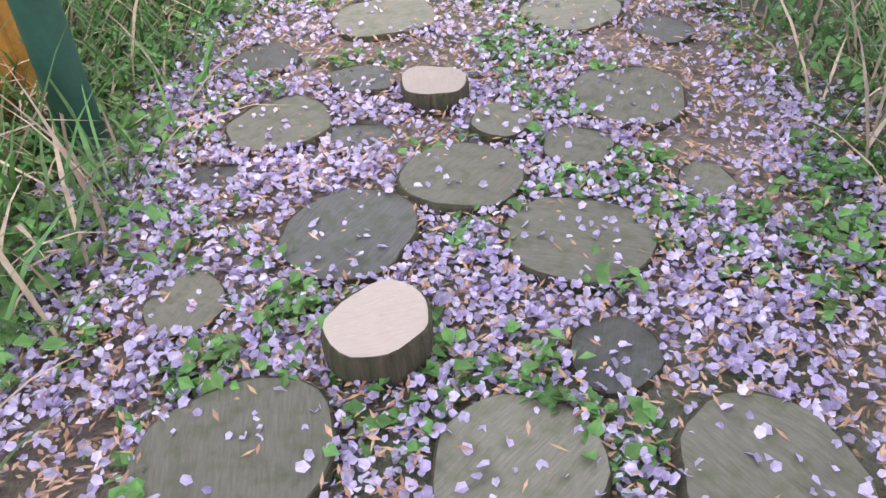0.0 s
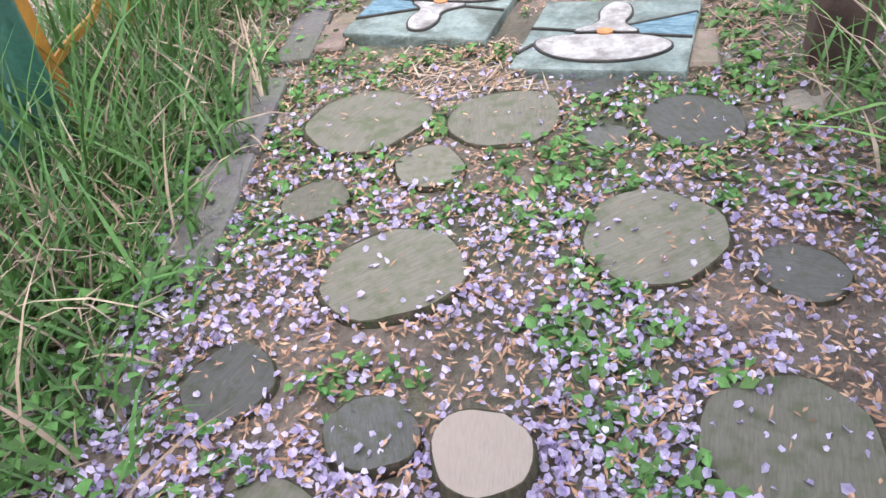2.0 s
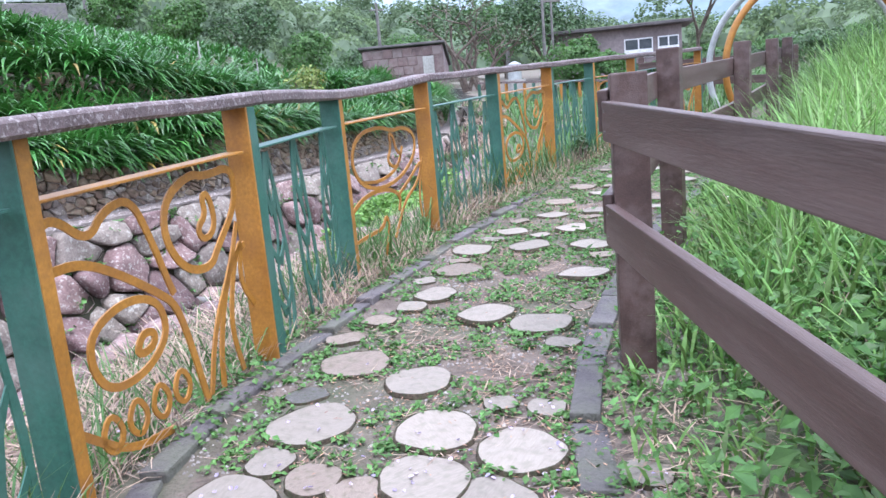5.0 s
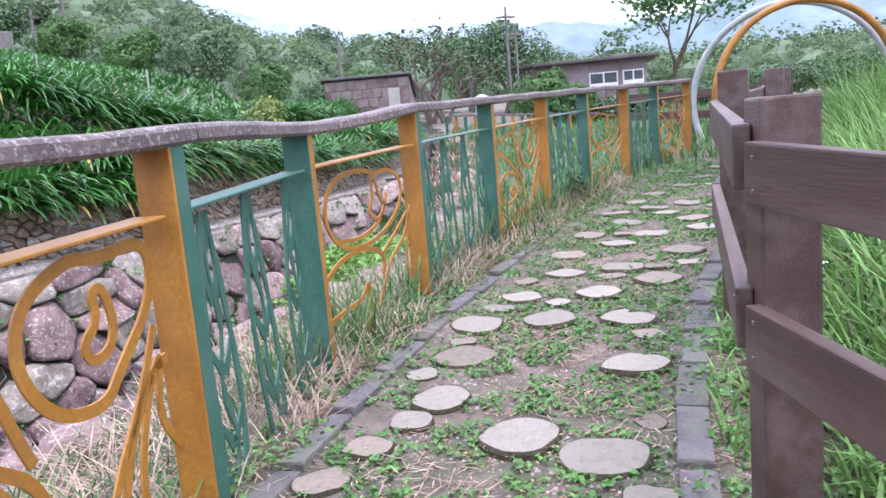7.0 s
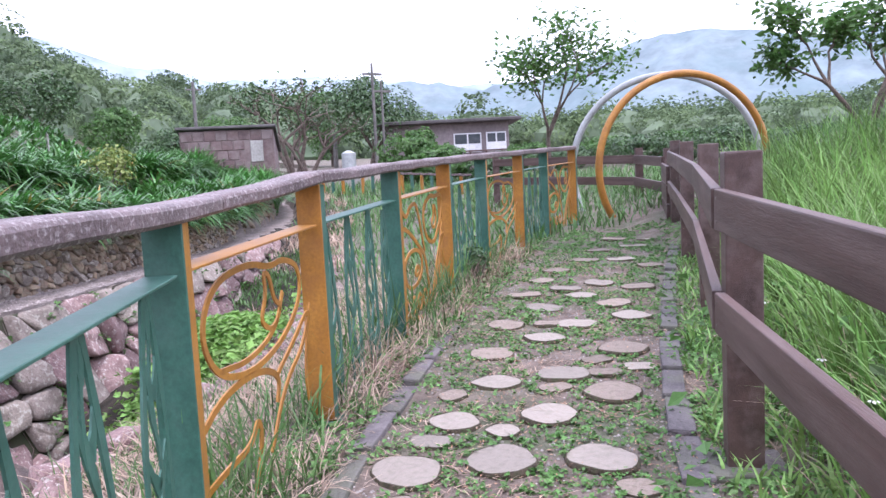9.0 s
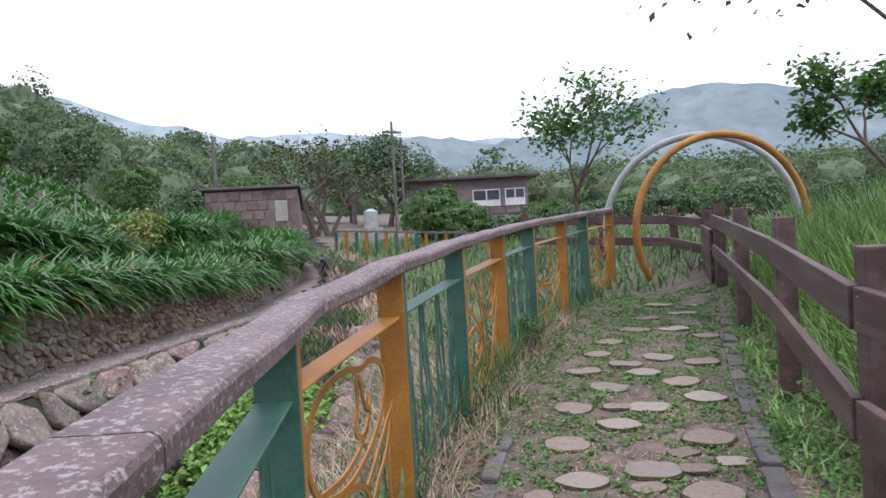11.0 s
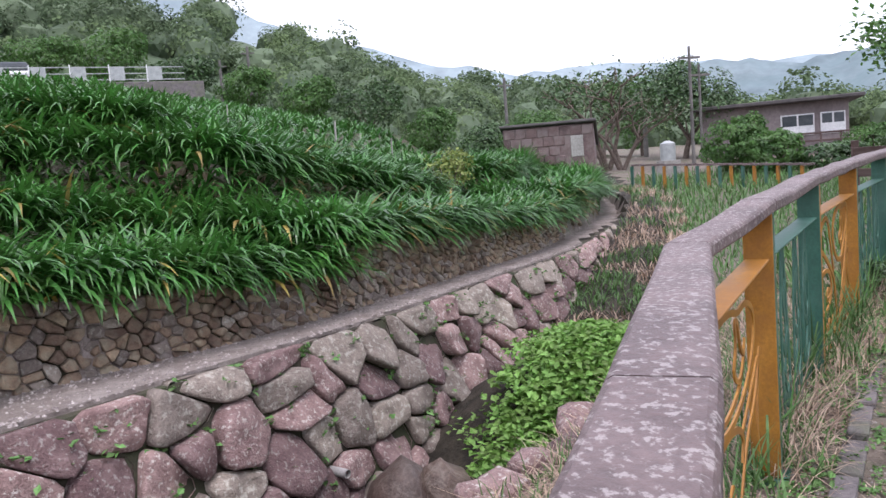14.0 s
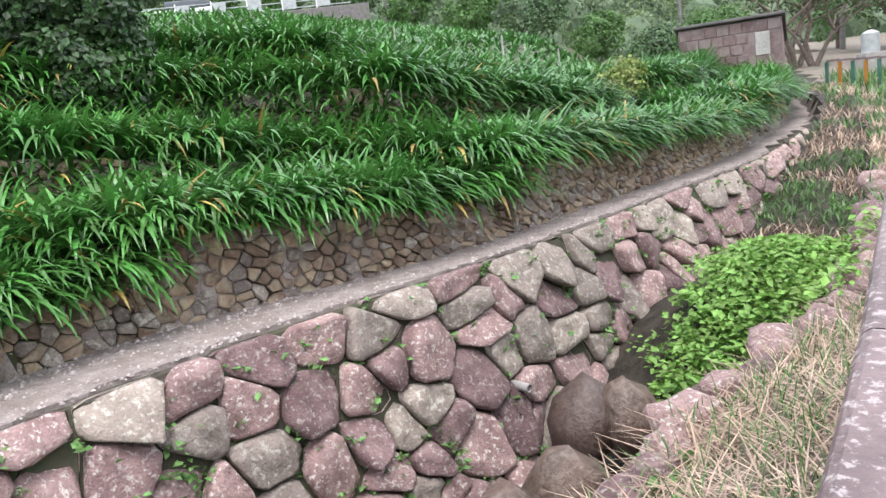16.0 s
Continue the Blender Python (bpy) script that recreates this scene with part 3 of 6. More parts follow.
# ---------------------------------------------------------------- log slices
def slice_mesh(top, seed, height=0.12, oval=0.12):
    r = random.Random(seed)
    n = 28
    ph = [r.uniform(0, 6.28) for _ in range(4)]
    rad = [1 + oval * 0.5 * math.sin(2 * math.pi * 2 * i / n + ph[0]) + 0.03 * math.sin(2 * math.pi * 3 * i / n + ph[1]) + 0.018 * math.sin(2 * math.pi * 7 * i / n + ph[2]) + r.uniform(-0.012, 0.012) for i in range(n)]
    V, F, I = [], [], []
    for f, z in ((1.03, -1.0), (1.04, -0.12), (1.0, -0.015), (0.965, 0.0), (0.6, 0.0)):
        for i in range(n):
            a = 2 * math.pi * i / n
            w = z * height + (0.004 * math.sin(3 * a + ph[3]) if z == 0 else 0)
            V.append((rad[i] * f * math.cos(a), rad[i] * f * math.sin(a), w))
    V.append((0, 0, 0.002))
    for j in range(4):
        for i in range(n):
            a, b = j * n + i, j * n + (i + 1) % n
            F.append((a, b, b + n, a + n))
            I.append(0 if j < 3 else 1)
    for i in range(n):
        F.append((4 * n + i, 4 * n + (i + 1) % n, 5 * n))
        I.append(1)
    bark = mesh_of("log_slice", V[:4 * n], [f for f, i in zip(F, I) if i == 0], [M_LOG_SIDE])
    cut = mesh_of("cut_face", V[3 * n:], [tuple(q - 3 * n for q in f) for f, i in zip(F, I) if i == 1], [top])
    return bark, cut


KINDS = {"f": (M_END_FRESH, "freshly cut pale log slice standing proud of the path"), "g": (M_END_GREY, "grey mossy log slice set in the path as a stepping stone"),
         "p": (M_END_PALE, "bleached pale log slice set in the path as a stepping stone"), "d": (M_END_DARK, "dark damp log slice set in the path as a stepping stone"),
         "b": (M_END_BROWN, "brown weathered log slice set in the path as a stepping stone")}
SLICES = {k: [slice_mesh(v[0], 40 + 7 * i + ord(k)) for i in range(4)] for k, v in KINDS.items()}


DISCS = []


def slices(rows):
    for x, y, r, h, k in rows:
        h *= 0.64 if k == "f" else 0.42
        m = Matrix.Translation((x, y, path_z(x, y) + h)) @ Euler((rng.uniform(-.035, .035), rng.uniform(-.035, .035), rng.uniform(0, 6.28))).to_matrix().to_4x4()
        bark, cut = rng.choice(SLICES[k])
        ob = thing("log_slice", bark, KINDS[k][1], "log slice", "log slice stepping stones", m=m @ Matrix.Diagonal((r, r, 1, 1)))
        part("cut_face", cut, ob)
        DISCS.append((x, y, r, path_z(x, y) + h))


# under the blossom
slices([(-0.02, 0.675, 0.078, 0.11, "f"), (0.03, 1.465, 0.078, 0.08, "f"), (0.1, 1.12, 0.12, 0.06, "g"), (-0.1, 0.95, 0.127, 0.04, "d"), (0.3, 0.93, 0.128, 0.04, "g"),
        (-0.34, 0.77, 0.068, 0.03, "g"), (-0.19, 0.48, 0.13, 0.05, "g"), (0.17, 0.46, 0.118, 0.04, "g"), (0.48, 0.45, 0.122, 0.05, "g"), (0.32, 0.66, 0.072, 0.03, "d"),
        (0.33, 1.23, 0.076, 0.04, "g"), (0.18, 1.32, 0.068, 0.07, "g"), (0.47, 1.45, 0.134, 0.04, "g"), (-0.14, 1.54, 0.076, 0.05, "d"), (-0.4, 1.68, 0.087, 0.03, "d")])
slices([(-0.3, 1.35, 0.122, 0.03, "g"), (-0.12, 1.29, 0.067, 0.01, "d"), (-0.39, 1.14, 0.051, 0.01, "d"), (0.56, 1.11, 0.058, 0.02, "g"), (-0.21, 2.55, 0.167, 0.04, "g"),
        (0.14, 2.48, 0.139, 0.04, "g"), (-0.05, 2.3, 0.086, 0.03, "g"), (-0.31, 2.21, 0.08, 0.03, "g"), (-0.12, 1.92, 0.139, 0.05, "g"), (0.39, 1.96, 0.146, 0.04, "g"),
        (0.36, 2.36, 0.063, 0.02, "d"), (0.58, 2.38, 0.12, 0.02, "d"), (0.86, 2.4, 0.07, 0.02, "p"), (0.39, 2.6, 0.07, 0.02, "d"), (-0.58, 1.67, 0.046, 0.02, "d"), (0.92, 1.96, 0.077, 0.02, "d"), (0.62, 1.82, 0.079, 0.02, "d")])
# past the painted tiles
slices([(-0.17, 3.79, 0.15, 0.03, "d"), (0.04, 3.59, 0.093, 0.02, "b"), (0.25, 3.58, 0.139, 0.05, "p"), (0.44, 3.43, 0.073, 0.03, "b"), (-0.18, 4.07, 0.107, 0.03, "p"),
        (0.06, 3.84, 0.097, 0.03, "p"), (0.29, 3.86, 0.096, 0.03, "p"), (0.46, 3.71, 0.078, 0.03, "b"), (0.6, 3.53, 0.075, 0.03, "p"), (0.09, 4.13, 0.147, 0.03, "b"),
        (0.32, 4.08, 0.087, 0.03, "b"), (0.54, 3.9, 0.15, 0.04, "p"), (0.8, 3.83, 0.086, 0.03, "b"), (0.78, 3.58, 0.078, 0.03, "b"), (-0.11, 4.35, 0.113, 0.03, "b"), (0.01, 4.61, 0.155, 0.03, "p")])
slices([(0.26, 4.32, 0.094, 0.03, "p"), (0.49, 4.25, 0.121, 0.03, "p"), (0.76, 4.23, 0.142, 0.03, "p"), (0.61, 4.44, 0.16, 0.04, "p"), (0.39, 4.49, 0.09, 0.03, "b"),
        (0.28, 4.62, 0.104, 0.03, "b"), (0.16, 4.81, 0.096, 0.03, "p"), (0.34, 5.04, 0.175, 0.03, "p"), (0.96, 4.47, 0.156, 0.04, "p"), (0.75, 4.75, 0.16, 0.04, "p"),
        (1.25, 4.16, 0.085, 0.03, "p"), (0.36, 5.32, 0.09, 0.03, "d"), (1.04, 4.85, 0.07, 0.03, "p"), (1.18, 4.73, 0.077, 0.03, "p"), (0.62, 5.57, 0.165, 0.03, "b"), (0.82, 5.22, 0.15, 0.04, "p")])
slices([(0.65, 5.95, 0.1, 0.02, "b"), (0.86, 6.11, 0.095, 0.04, "b"), (1.08, 6.25, 0.092, 0.04, "p"), (1.27, 6.4, 0.13, 0.04, "p"), (1.3, 6.73, 0.083, 0.03, "p"), (1.39, 5.89, 0.155, 0.05, "p"),
        (1.56, 5.59, 0.15, 0.05, "p"), (1.53, 5.29, 0.081, 0.05, "p"), (1.87, 5.75, 0.066, 0.02, "b"), (1.59, 4.91, 0.046, 0.03, "p"), (2.18, 6.29, 0.15, 0.04, "p"), (1.57, 6.85, 0.16, 0.03, "b"),
        (1.65, 7.07, 0.071, 0.03, "b"), (1.83, 7.3, 0.153, 0.04, "p"), (2.21, 7.15, 0.158, 0.04, "p"), (2.56, 6.9, 0.153, 0.04, "p"), (2.07, 7.51, 0.093, 0.04, "p"), (2.3, 7.66, 0.133, 0.04, "p")])
slices([(2.72, 7.44, 0.145, 0.05, "p"), (3.2, 7.49, 0.158, 0.05, "b"), (2.42, 7.42, 0.088, 0.03, "p"), (2.48, 6.61, 0.087, 0.03, "b"), (3.21, 7.91, 0.16, 0.05, "p"), (2.83, 8.04, 0.14, 0.03, "p"),
        (3.15, 8.55, 0.145, 0.03, "b"), (3.65, 7.74, 0.091, 0.03, "p"), (3.56, 8.01, 0.092, 0.03, "b"), (3.42, 7.79, 0.097, 0.03, "b"), (3.87, 8.09, 0.163, 0.04, "b"), (3.66, 8.63, 0.145, 0.04, "p"),
        (4.09, 8.78, 0.142, 0.04, "p"), (4.57, 8.71, 0.156, 0.04, "p"), (3.69, 9.12, 0.145, 0.03, "b"), (4.26, 9.37, 0.16, 0.04, "p"), (3.95, 8.95, 0.105, 0.03, "b"), (2.51, 8.01, 0.087, 0.03, "b")])
slices([(3.03, 7.76, 0.095, 0.03, "b"), (4.81, 9.54, 0.155, 0.04, "p"), (4.79, 9.12, 0.152, 0.04, "b"), (4.5, 9.93, 0.16, 0.03, "b"), (5.04, 10.35, 0.138, 0.03, "b"), (4.91, 9.86, 0.138, 0.05, "p"),
        (5.31, 9.85, 0.145, 0.05, "p"), (5.43, 9.47, 0.149, 0.05, "b"), (5.52, 10.71, 0.148, 0.03, "b"), (6.18, 11.01, 0.17, 0.03, "b"), (6.5, 10.75, 0.17, 0.03, "p"), (6.41, 10.25, 0.144, 0.03, "b"),
        (7.35, 11.41, 0.17, 0.03, "p"), (7.68, 12.09, 0.18, 0.03, "b"), (7.96, 11.7, 0.18, 0.03, "p"), (6.81, 11.45, 0.15, 0.03, "b")])

# ---------------------------------------------------------------- painted flower tiles
M_TILE = material("sage_glaze", (0.155, 0.195, 0.185), (0.265, 0.305, 0.285), 0.7, 9, 70, 0.4, c=(0.06, 0.07, 0.055), cscale=6, camount=0.85, cspread=(0.46, 0.62))
M_TILE_BLUE = material("blue_glaze", (0.06, 0.13, 0.18), (0.19, 0.30, 0.36), 0.7, 22, 70, 0.35, stretch=(1, 3, 1))
M_TILE_WHITE = material("white_glaze", (0.30, 0.27, 0.265), (0.48, 0.45, 0.44), 0.75, 16, 70, 0.4, c=(0.13, 0.11, 0.105), cscale=12, camount=0.7)
M_TILE_ORANGE = material("orange_glaze", (0.38, 0.14, 0.05), (0.55, 0.25, 0.09), 0.7, 12, 60, 0.2)
M_GROOVE = material("dark_groove", (0.03, 0.028, 0.025), (0.06, 0.05, 0.045), 0.9, 12, 60, 0.2)


def plate(name, pts, z0, z1, mat):
    n = len(pts)
    V = [(x, y, z0) for x, y in pts] + [(x, y, z1) for x, y in pts]
    F = [tuple(range(n, 2 * n)), tuple(range(n - 1, -1, -1))] + [(i, (i + 1) % n, n + (i + 1) % n, n + i) for i in range(n)]
    return mesh_of(name, V, F, [mat])


def strip(name, pts, width, z0, z1, mat, closed=False):
    p = [Vector((*q, 0)) for q in pts]
    n = len(p)
    V, F = [], []
    for i, q in enumerate(p):
        a = p[i - 1] if (i or closed) else p[i]
        b = p[(i + 1) % n] if (i < n - 1 or closed) else p[i]
        d = (b - a).normalized()
        s_ = Vector((-d.y, d.x, 0)) * (width[i] if isinstance(width, list) else width) / 2
        for z in (z0, z1):
            for k in (1, -1):
                w = q + s_ * k
                V.append((w.x, w.y, z))
    rng_ = range(n) if closed else range(n - 1)
    for i in rng_:
        a, b = 4 * i, 4 * ((i + 1) % n)
        F += [(a + 2, a + 3, b + 3, b + 2), (a, b, b + 1, a + 1), (a, a + 2, b + 2, b), (a + 1, b + 1, b + 3, a + 3)]
    if not closed:
        F += [(0, 1, 3, 2), (4 * n - 4, 4 * n - 2, 4 * n - 1, 4 * n - 3)]
    return mesh_of(name, V, F, [mat])


def curve2(pts, k=3, closed=False):
    p = [Vector((*q, 0)) for q in pts]
    for _ in range(k):
        q = []
        n = len(p)
        for i in range(n if closed else n - 1):
            a, b = p[i], p[(i + 1) % n]
            q += [a.lerp(b, 0.25), a.lerp(b, 0.75)]
        p = q if closed else [p[0]] + q + [p[-1]]
    return [(v.x, v.y) for v in p]


def flower_tile(m, label):
    """0.48 m square: the broad petal near one edge, the lip petal opposite, both white, ringed by dark grooves."""
    h = 0.235
    root = new("painted_tile")
    root.matrix_world = m
    tagged(root, label, "tile", "painted flower tiles")
    part("slab", box("slab", -h, h, -h, h, -0.03, 0.02, M_TILE, 0.008, 2), root, "sage green glazed slab with worn corners")
    petal = curve2([(-0.2, 0.09), (-0.13, 0.17), (0.0, 0.2), (0.14, 0.17), (0.215, 0.07), (0.12, 0.035), (0.03, 0.03), (-0.12, 0.03)], 3, True)
    lip = curve2([(-0.1, 0.012), (-0.025, -0.045), (-0.05, -0.12), (-0.025, -0.2), (0.03, -0.2), (0.052, -0.13), (0.03, -0.05), (0.12, 0.012), (0.01, 0.004)], 3, True)
    blue = [(-0.228, 0.03), (-0.228, -0.13), (-0.045, -0.035), (-0.1, 0.02)]
    eye = curve2([(-0.012, 0.0), (0.025, -0.008), (0.036, 0.022), (0.014, 0.04), (-0.014, 0.028)], 2, True)
    part("blue_panel", plate("blue_panel", blue, 0.018, 0.024, M_TILE_BLUE), root, "scratched blue glazed wedge")
    part("petal", plate("petal", petal, 0.018, 0.028, M_TILE_WHITE), root, "white glazed broad petal")
    part("petal", plate("petal", lip, 0.018, 0.0285, M_TILE_WHITE), root, "white glazed lip petal")
    part("flower_eye", plate("flower_eye", eye, 0.02, 0.032, M_TILE_ORANGE), root, "orange glazed flower eye")
    for line, w, cl in ((petal, 0.012, True), (lip, 0.012, True), ([(-0.23, 0.035), (-0.1, 0.022), (-0.02, 0.03)], 0.009, False), ([(-0.23, -0.135), (-0.04, -0.035)], 0.009, False),
                        ([(0.07, 0.0), (0.15, -0.01), (0.232, -0.02)], 0.009, False), ([(0.2, 0.09), (0.232, 0.15)], 0.009, False)):
        part("groove", strip("groove", line, w, 0.018, 0.0262, M_GROOVE, cl), root, "black grooved outline")
    return root


flower_tile(Matrix.Translation((-0.025, 3.22, path_z(-0.02, 3.2) + 0.018)) @ Matrix.Rotation(radians(-20), 4, "Z") @ Matrix.Rotation(radians(1.5), 4, "Y"), "square sage tile with a white flower and blue wedge")
flower_tile(Matrix.Translation((0.47, 2.87, path_z(0.5, 2.9) + 0.012)) @ Matrix.Rotation(radians(160), 4, "Z") @ Matrix.Rotation(radians(1.5), 4, "Y"), "square sage tile with an upturned white flower, half sunk in weeds")

brick_mesh = box("brick", -0.098, 0.098, -0.048, 0.048, -0.05, 0.022, M_BRICK, 0.008, 1)


def brick_row(a, b, n, label):
    for i in range(n):
        f = (i + 0.5) / n
        x, y = a[0] + (b[0] - a[0]) * f, a[1] + (b[1] - a[1]) * f
        m = along(a, b)
        m.translation = (x, y, path_z(x, y) + rng.uniform(-0.012, 0.006))
        L = math.hypot(b[0] - a[0], b[1] - a[1]) / n
        thing("brick", brick_mesh, label, "brick", "bricks framing the tiles", kind="structure", m=m @ Matrix.Rotation(rng.uniform(-.04, .04), 4, "Z") @ Matrix.Diagonal((L / 0.205, 1, 1, 1)))


for k in range(2):
    brick_row((0.27 + 0.035 * k, 3.34 + 0.105 * k), (0.87 + 0.035 * k, 3.11 + 0.105 * k), 3, "dark weathered brick laid flat beside the tiles")
brick_row((0.45, 3.5), (0.9, 3.33), 2, "dark weathered brick laid flat beside the tiles")
brick_row((-0.37, 3.0), (-0.3, 3.62), 3, "dark weathered brick laid flat beside the tiles")
brick_row((0.78, 3.05), (0.66, 2.62), 2, "dark weathered brick laid flat beside the tiles")

# ---------------------------------------------------------------- the steel garden fence
POSTS = [(-0.9, 1.4), (-1.02, 2.55), (-0.95, 3.68), (-0.46, 4.75), (0.27, 5.86), (0.89, 7.02), (1.81, 8.12), (2.86, 9.26), (3.96, 10.34), (5.04, 11.33), (6.21, 12.21), (7.35, 13.11), (8.58, 13.9)]
RAIL_H = 1.2


def post_z(p):
    return path_z(*p)


def fence_post(a, b, near, body, nl, bl):
    m = along(a, b, post_z(b))
    m.translation = (b[0], b[1], post_z(b))
    root = new("fence_post")
    root.matrix_world = m
    tagged(root, "square steel post painted green and ochre, footed in grass", "fence post", "posts of the steel garden fence")
    top = RAIL_H
    part("face_plate", box("face_plate", -0.043, -0.03, -0.062, 0.062, -0.1, top, near, 0.003), root, nl)
    part("post_body", box("post_body", -0.029, 0.043, -0.06, 0.06, -0.1, top - 0.002, body, 0.004), root, bl)
    part("foot_plate", box("foot_plate", -0.09, 0.09, -0.09, 0.09, -0.06, 0.012, M_GREEN, 0.003), root)
    return root


def scroll(panel, pts, w, mat, name="scroll", k=3, closed=False, label=""):
    c = curve2(pts, k, closed)
    part(name, strip(name, c, w, -0.004, 0.004, mat, closed), panel, label)


def ochre_panel(panel, L, H, style):
    """Cut-steel arum lilies: local x along the bay, local y up."""
    q = lambda *p: [(x * L, y * H) for x, y in p]
    if style == 0:
        scroll(panel, q((0.04, 0.98), (0.1, 1.0), (0.2, 0.88), (0.28, 0.98), (0.4, 1.0), (0.46, 0.8), (0.5, 0.62), (0.52, 0.55)), 0.03, M_OCHRE, "scroll")
        scroll(panel, q((0.04, 0.82), (0.16, 0.82), (0.3, 0.72), (0.45, 0.58), (0.52, 0.5), (0.56, 0.3), (0.6, 0.0)), 0.032, M_OCHRE, "stem")
        scroll(panel, q((0.8, 0.66), (0.95, 0.82), (0.97, 1.02), (0.78, 1.0), (0.7, 1.03), (0.55, 0.95), (0.52, 0.78), (0.6, 0.62), (0.74, 0.58)), 0.034, M_OCHRE, "lily", 3, True)
        scroll(panel, q((0.72, 0.72), (0.7, 0.78), (0.76, 0.83), (0.75, 0.92), (0.79, 0.92), (0.81, 0.8), (0.78, 0.73)), 0.028, M_OCHRE, "spadix", 2, True)
        scroll(panel, q((0.12, 0.42), (0.14, 0.56), (0.3, 0.62), (0.44, 0.56), (0.46, 0.4), (0.34, 0.3), (0.18, 0.3)), 0.03, M_OCHRE, "lily", 3, True)
        scroll(panel, q((0.3, 0.38), (0.34, 0.46), (0.4, 0.44), (0.38, 0.38)), 0.03, M_OCHRE, "spadix", 2, True)
        scroll(panel, q((0.7, 0.0), (0.72, 0.2), (0.8, 0.45), (0.9, 0.6), (0.97, 0.62)), 0.03, M_OCHRE, "stem")
        scroll(panel, q((0.62, 0.0), (0.7, 0.3), (0.86, 0.55), (0.94, 0.74)), 0.026, M_OCHRE, "leaf")
        scroll(panel, q((0.98, 0.3), (0.9, 0.45), (0.96, 0.68), (0.86, 0.5), (0.8, 0.25), (0.84, 0.02)), 0.026, M_OCHRE, "leaf")
        for a in range(4):
            scroll(panel, q((0.1 + 0.11 * a, 0.14), (0.15 + 0.11 * a, 0.24), (0.2 + 0.11 * a, 0.14), (0.15 + 0.11 * a, 0.06)), 0.022, M_OCHRE, "ring", 2, True)
        scroll(panel, q((0.04, 0.22), (0.2, 0.04), (0.4, 0.0)), 0.03, M_OCHRE, "scroll")
    else:
        scroll(panel, q((0.45, 1.0), (0.2, 0.98), (0.1, 0.8), (0.18, 0.6), (0.4, 0.52), (0.66, 0.56), (0.86, 0.7), (0.88, 0.88), (0.72, 0.96), (0.6, 0.94)), 0.026, M_OCHRE, "lily", 3, True)
        scroll(panel, q((0.56, 0.66), (0.5, 0.72), (0.56, 0.82), (0.55, 0.94), (0.6, 0.9), (0.62, 0.78), (0.68, 0.74), (0.62, 0.66)), 0.022, M_OCHRE, "spadix", 2, True)
        scroll(panel, q((0.2, 0.62), (0.4, 0.58), (0.62, 0.64), (0.7, 0.8)), 0.022, M_OCHRE, "scroll")
        scroll(panel, q((0.04, 0.42), (0.2, 0.52), (0.45, 0.52), (0.62, 0.42), (0.58, 0.3)), 0.028, M_OCHRE, "scroll")
        scroll(panel, q((0.58, 0.42), (0.76, 0.52), (0.96, 0.66), (0.86, 0.46), (0.66, 0.36), (0.5, 0.1)), 0.022, M_OCHRE, "leaf")
        scroll(panel, q((0.96, 0.66), (0.9, 0.5), (0.86, 0.3), (0.88, 0.16)), 0.02, M_OCHRE, "leaf")
        scroll(panel, q((0.04, 0.2), (0.2, 0.22), (0.36, 0.22), (0.42, 0.32), (0.44, 0.2), (0.36, 0.0)), 0.026, M_OCHRE, "scroll")


def green_panel(panel, L, H, seed):
    """Three spindle leaves of cut steel: two outer ribs, a middle rib and slanting bridges."""
    r = random.Random(seed)
    n = 3 if L < 1.25 else 4
    for i in range(n):
        cx = L * (i + 0.5) / n + r.uniform(-0.02, 0.02)
        lean = r.uniform(-0.04, 0.04)
        up = H * r.uniform(0.97, 1.02)
        half = lambda f: 0.014 + 0.088 * math.sin(math.pi * min(1.0, 0.2 + 0.8 * f ** 0.85)) ** 0.8
        at = lambda f, o: (cx + o * half(f) + lean * f + 0.006 * math.sin(6 * f + i), up * f)
        for sgn in (1, -1):
            part("leaf_blade", strip("leaf_blade", [at(k / 20, sgn) for k in range(21)], [0.024 + 0.012 * abs(math.sin(k * 0.47 + sgn)) for k in range(21)], -0.004, 0.004, M_GREEN), panel)
        part("leaf_rib", strip("leaf_rib", [at(k / 16, 0.3 * math.sin(k * 0.8 + i)) for k in range(17)], [0.018 + 0.02 * (k in (4, 5, 10, 11)) for k in range(17)], -0.0035, 0.0035, M_GREEN), panel)
        for f in (0.12, 0.4, 0.68):
            for sgn in (1, -1):
                part("leaf_bridge", strip("leaf_bridge", [at(f, 0.0), at(f + 0.06, sgn * 0.5), at(f + 0.13, sgn)], [0.06, 0.03, 0.02], -0.003, 0.003, M_GREEN), panel)
        part("leaf_tip", strip("leaf_tip", [at(0.86, 0), at(0.93, 0), at(1.0, 0)], [0.02, 0.05, 0.05], -0.003, 0.003, M_GREEN), panel)


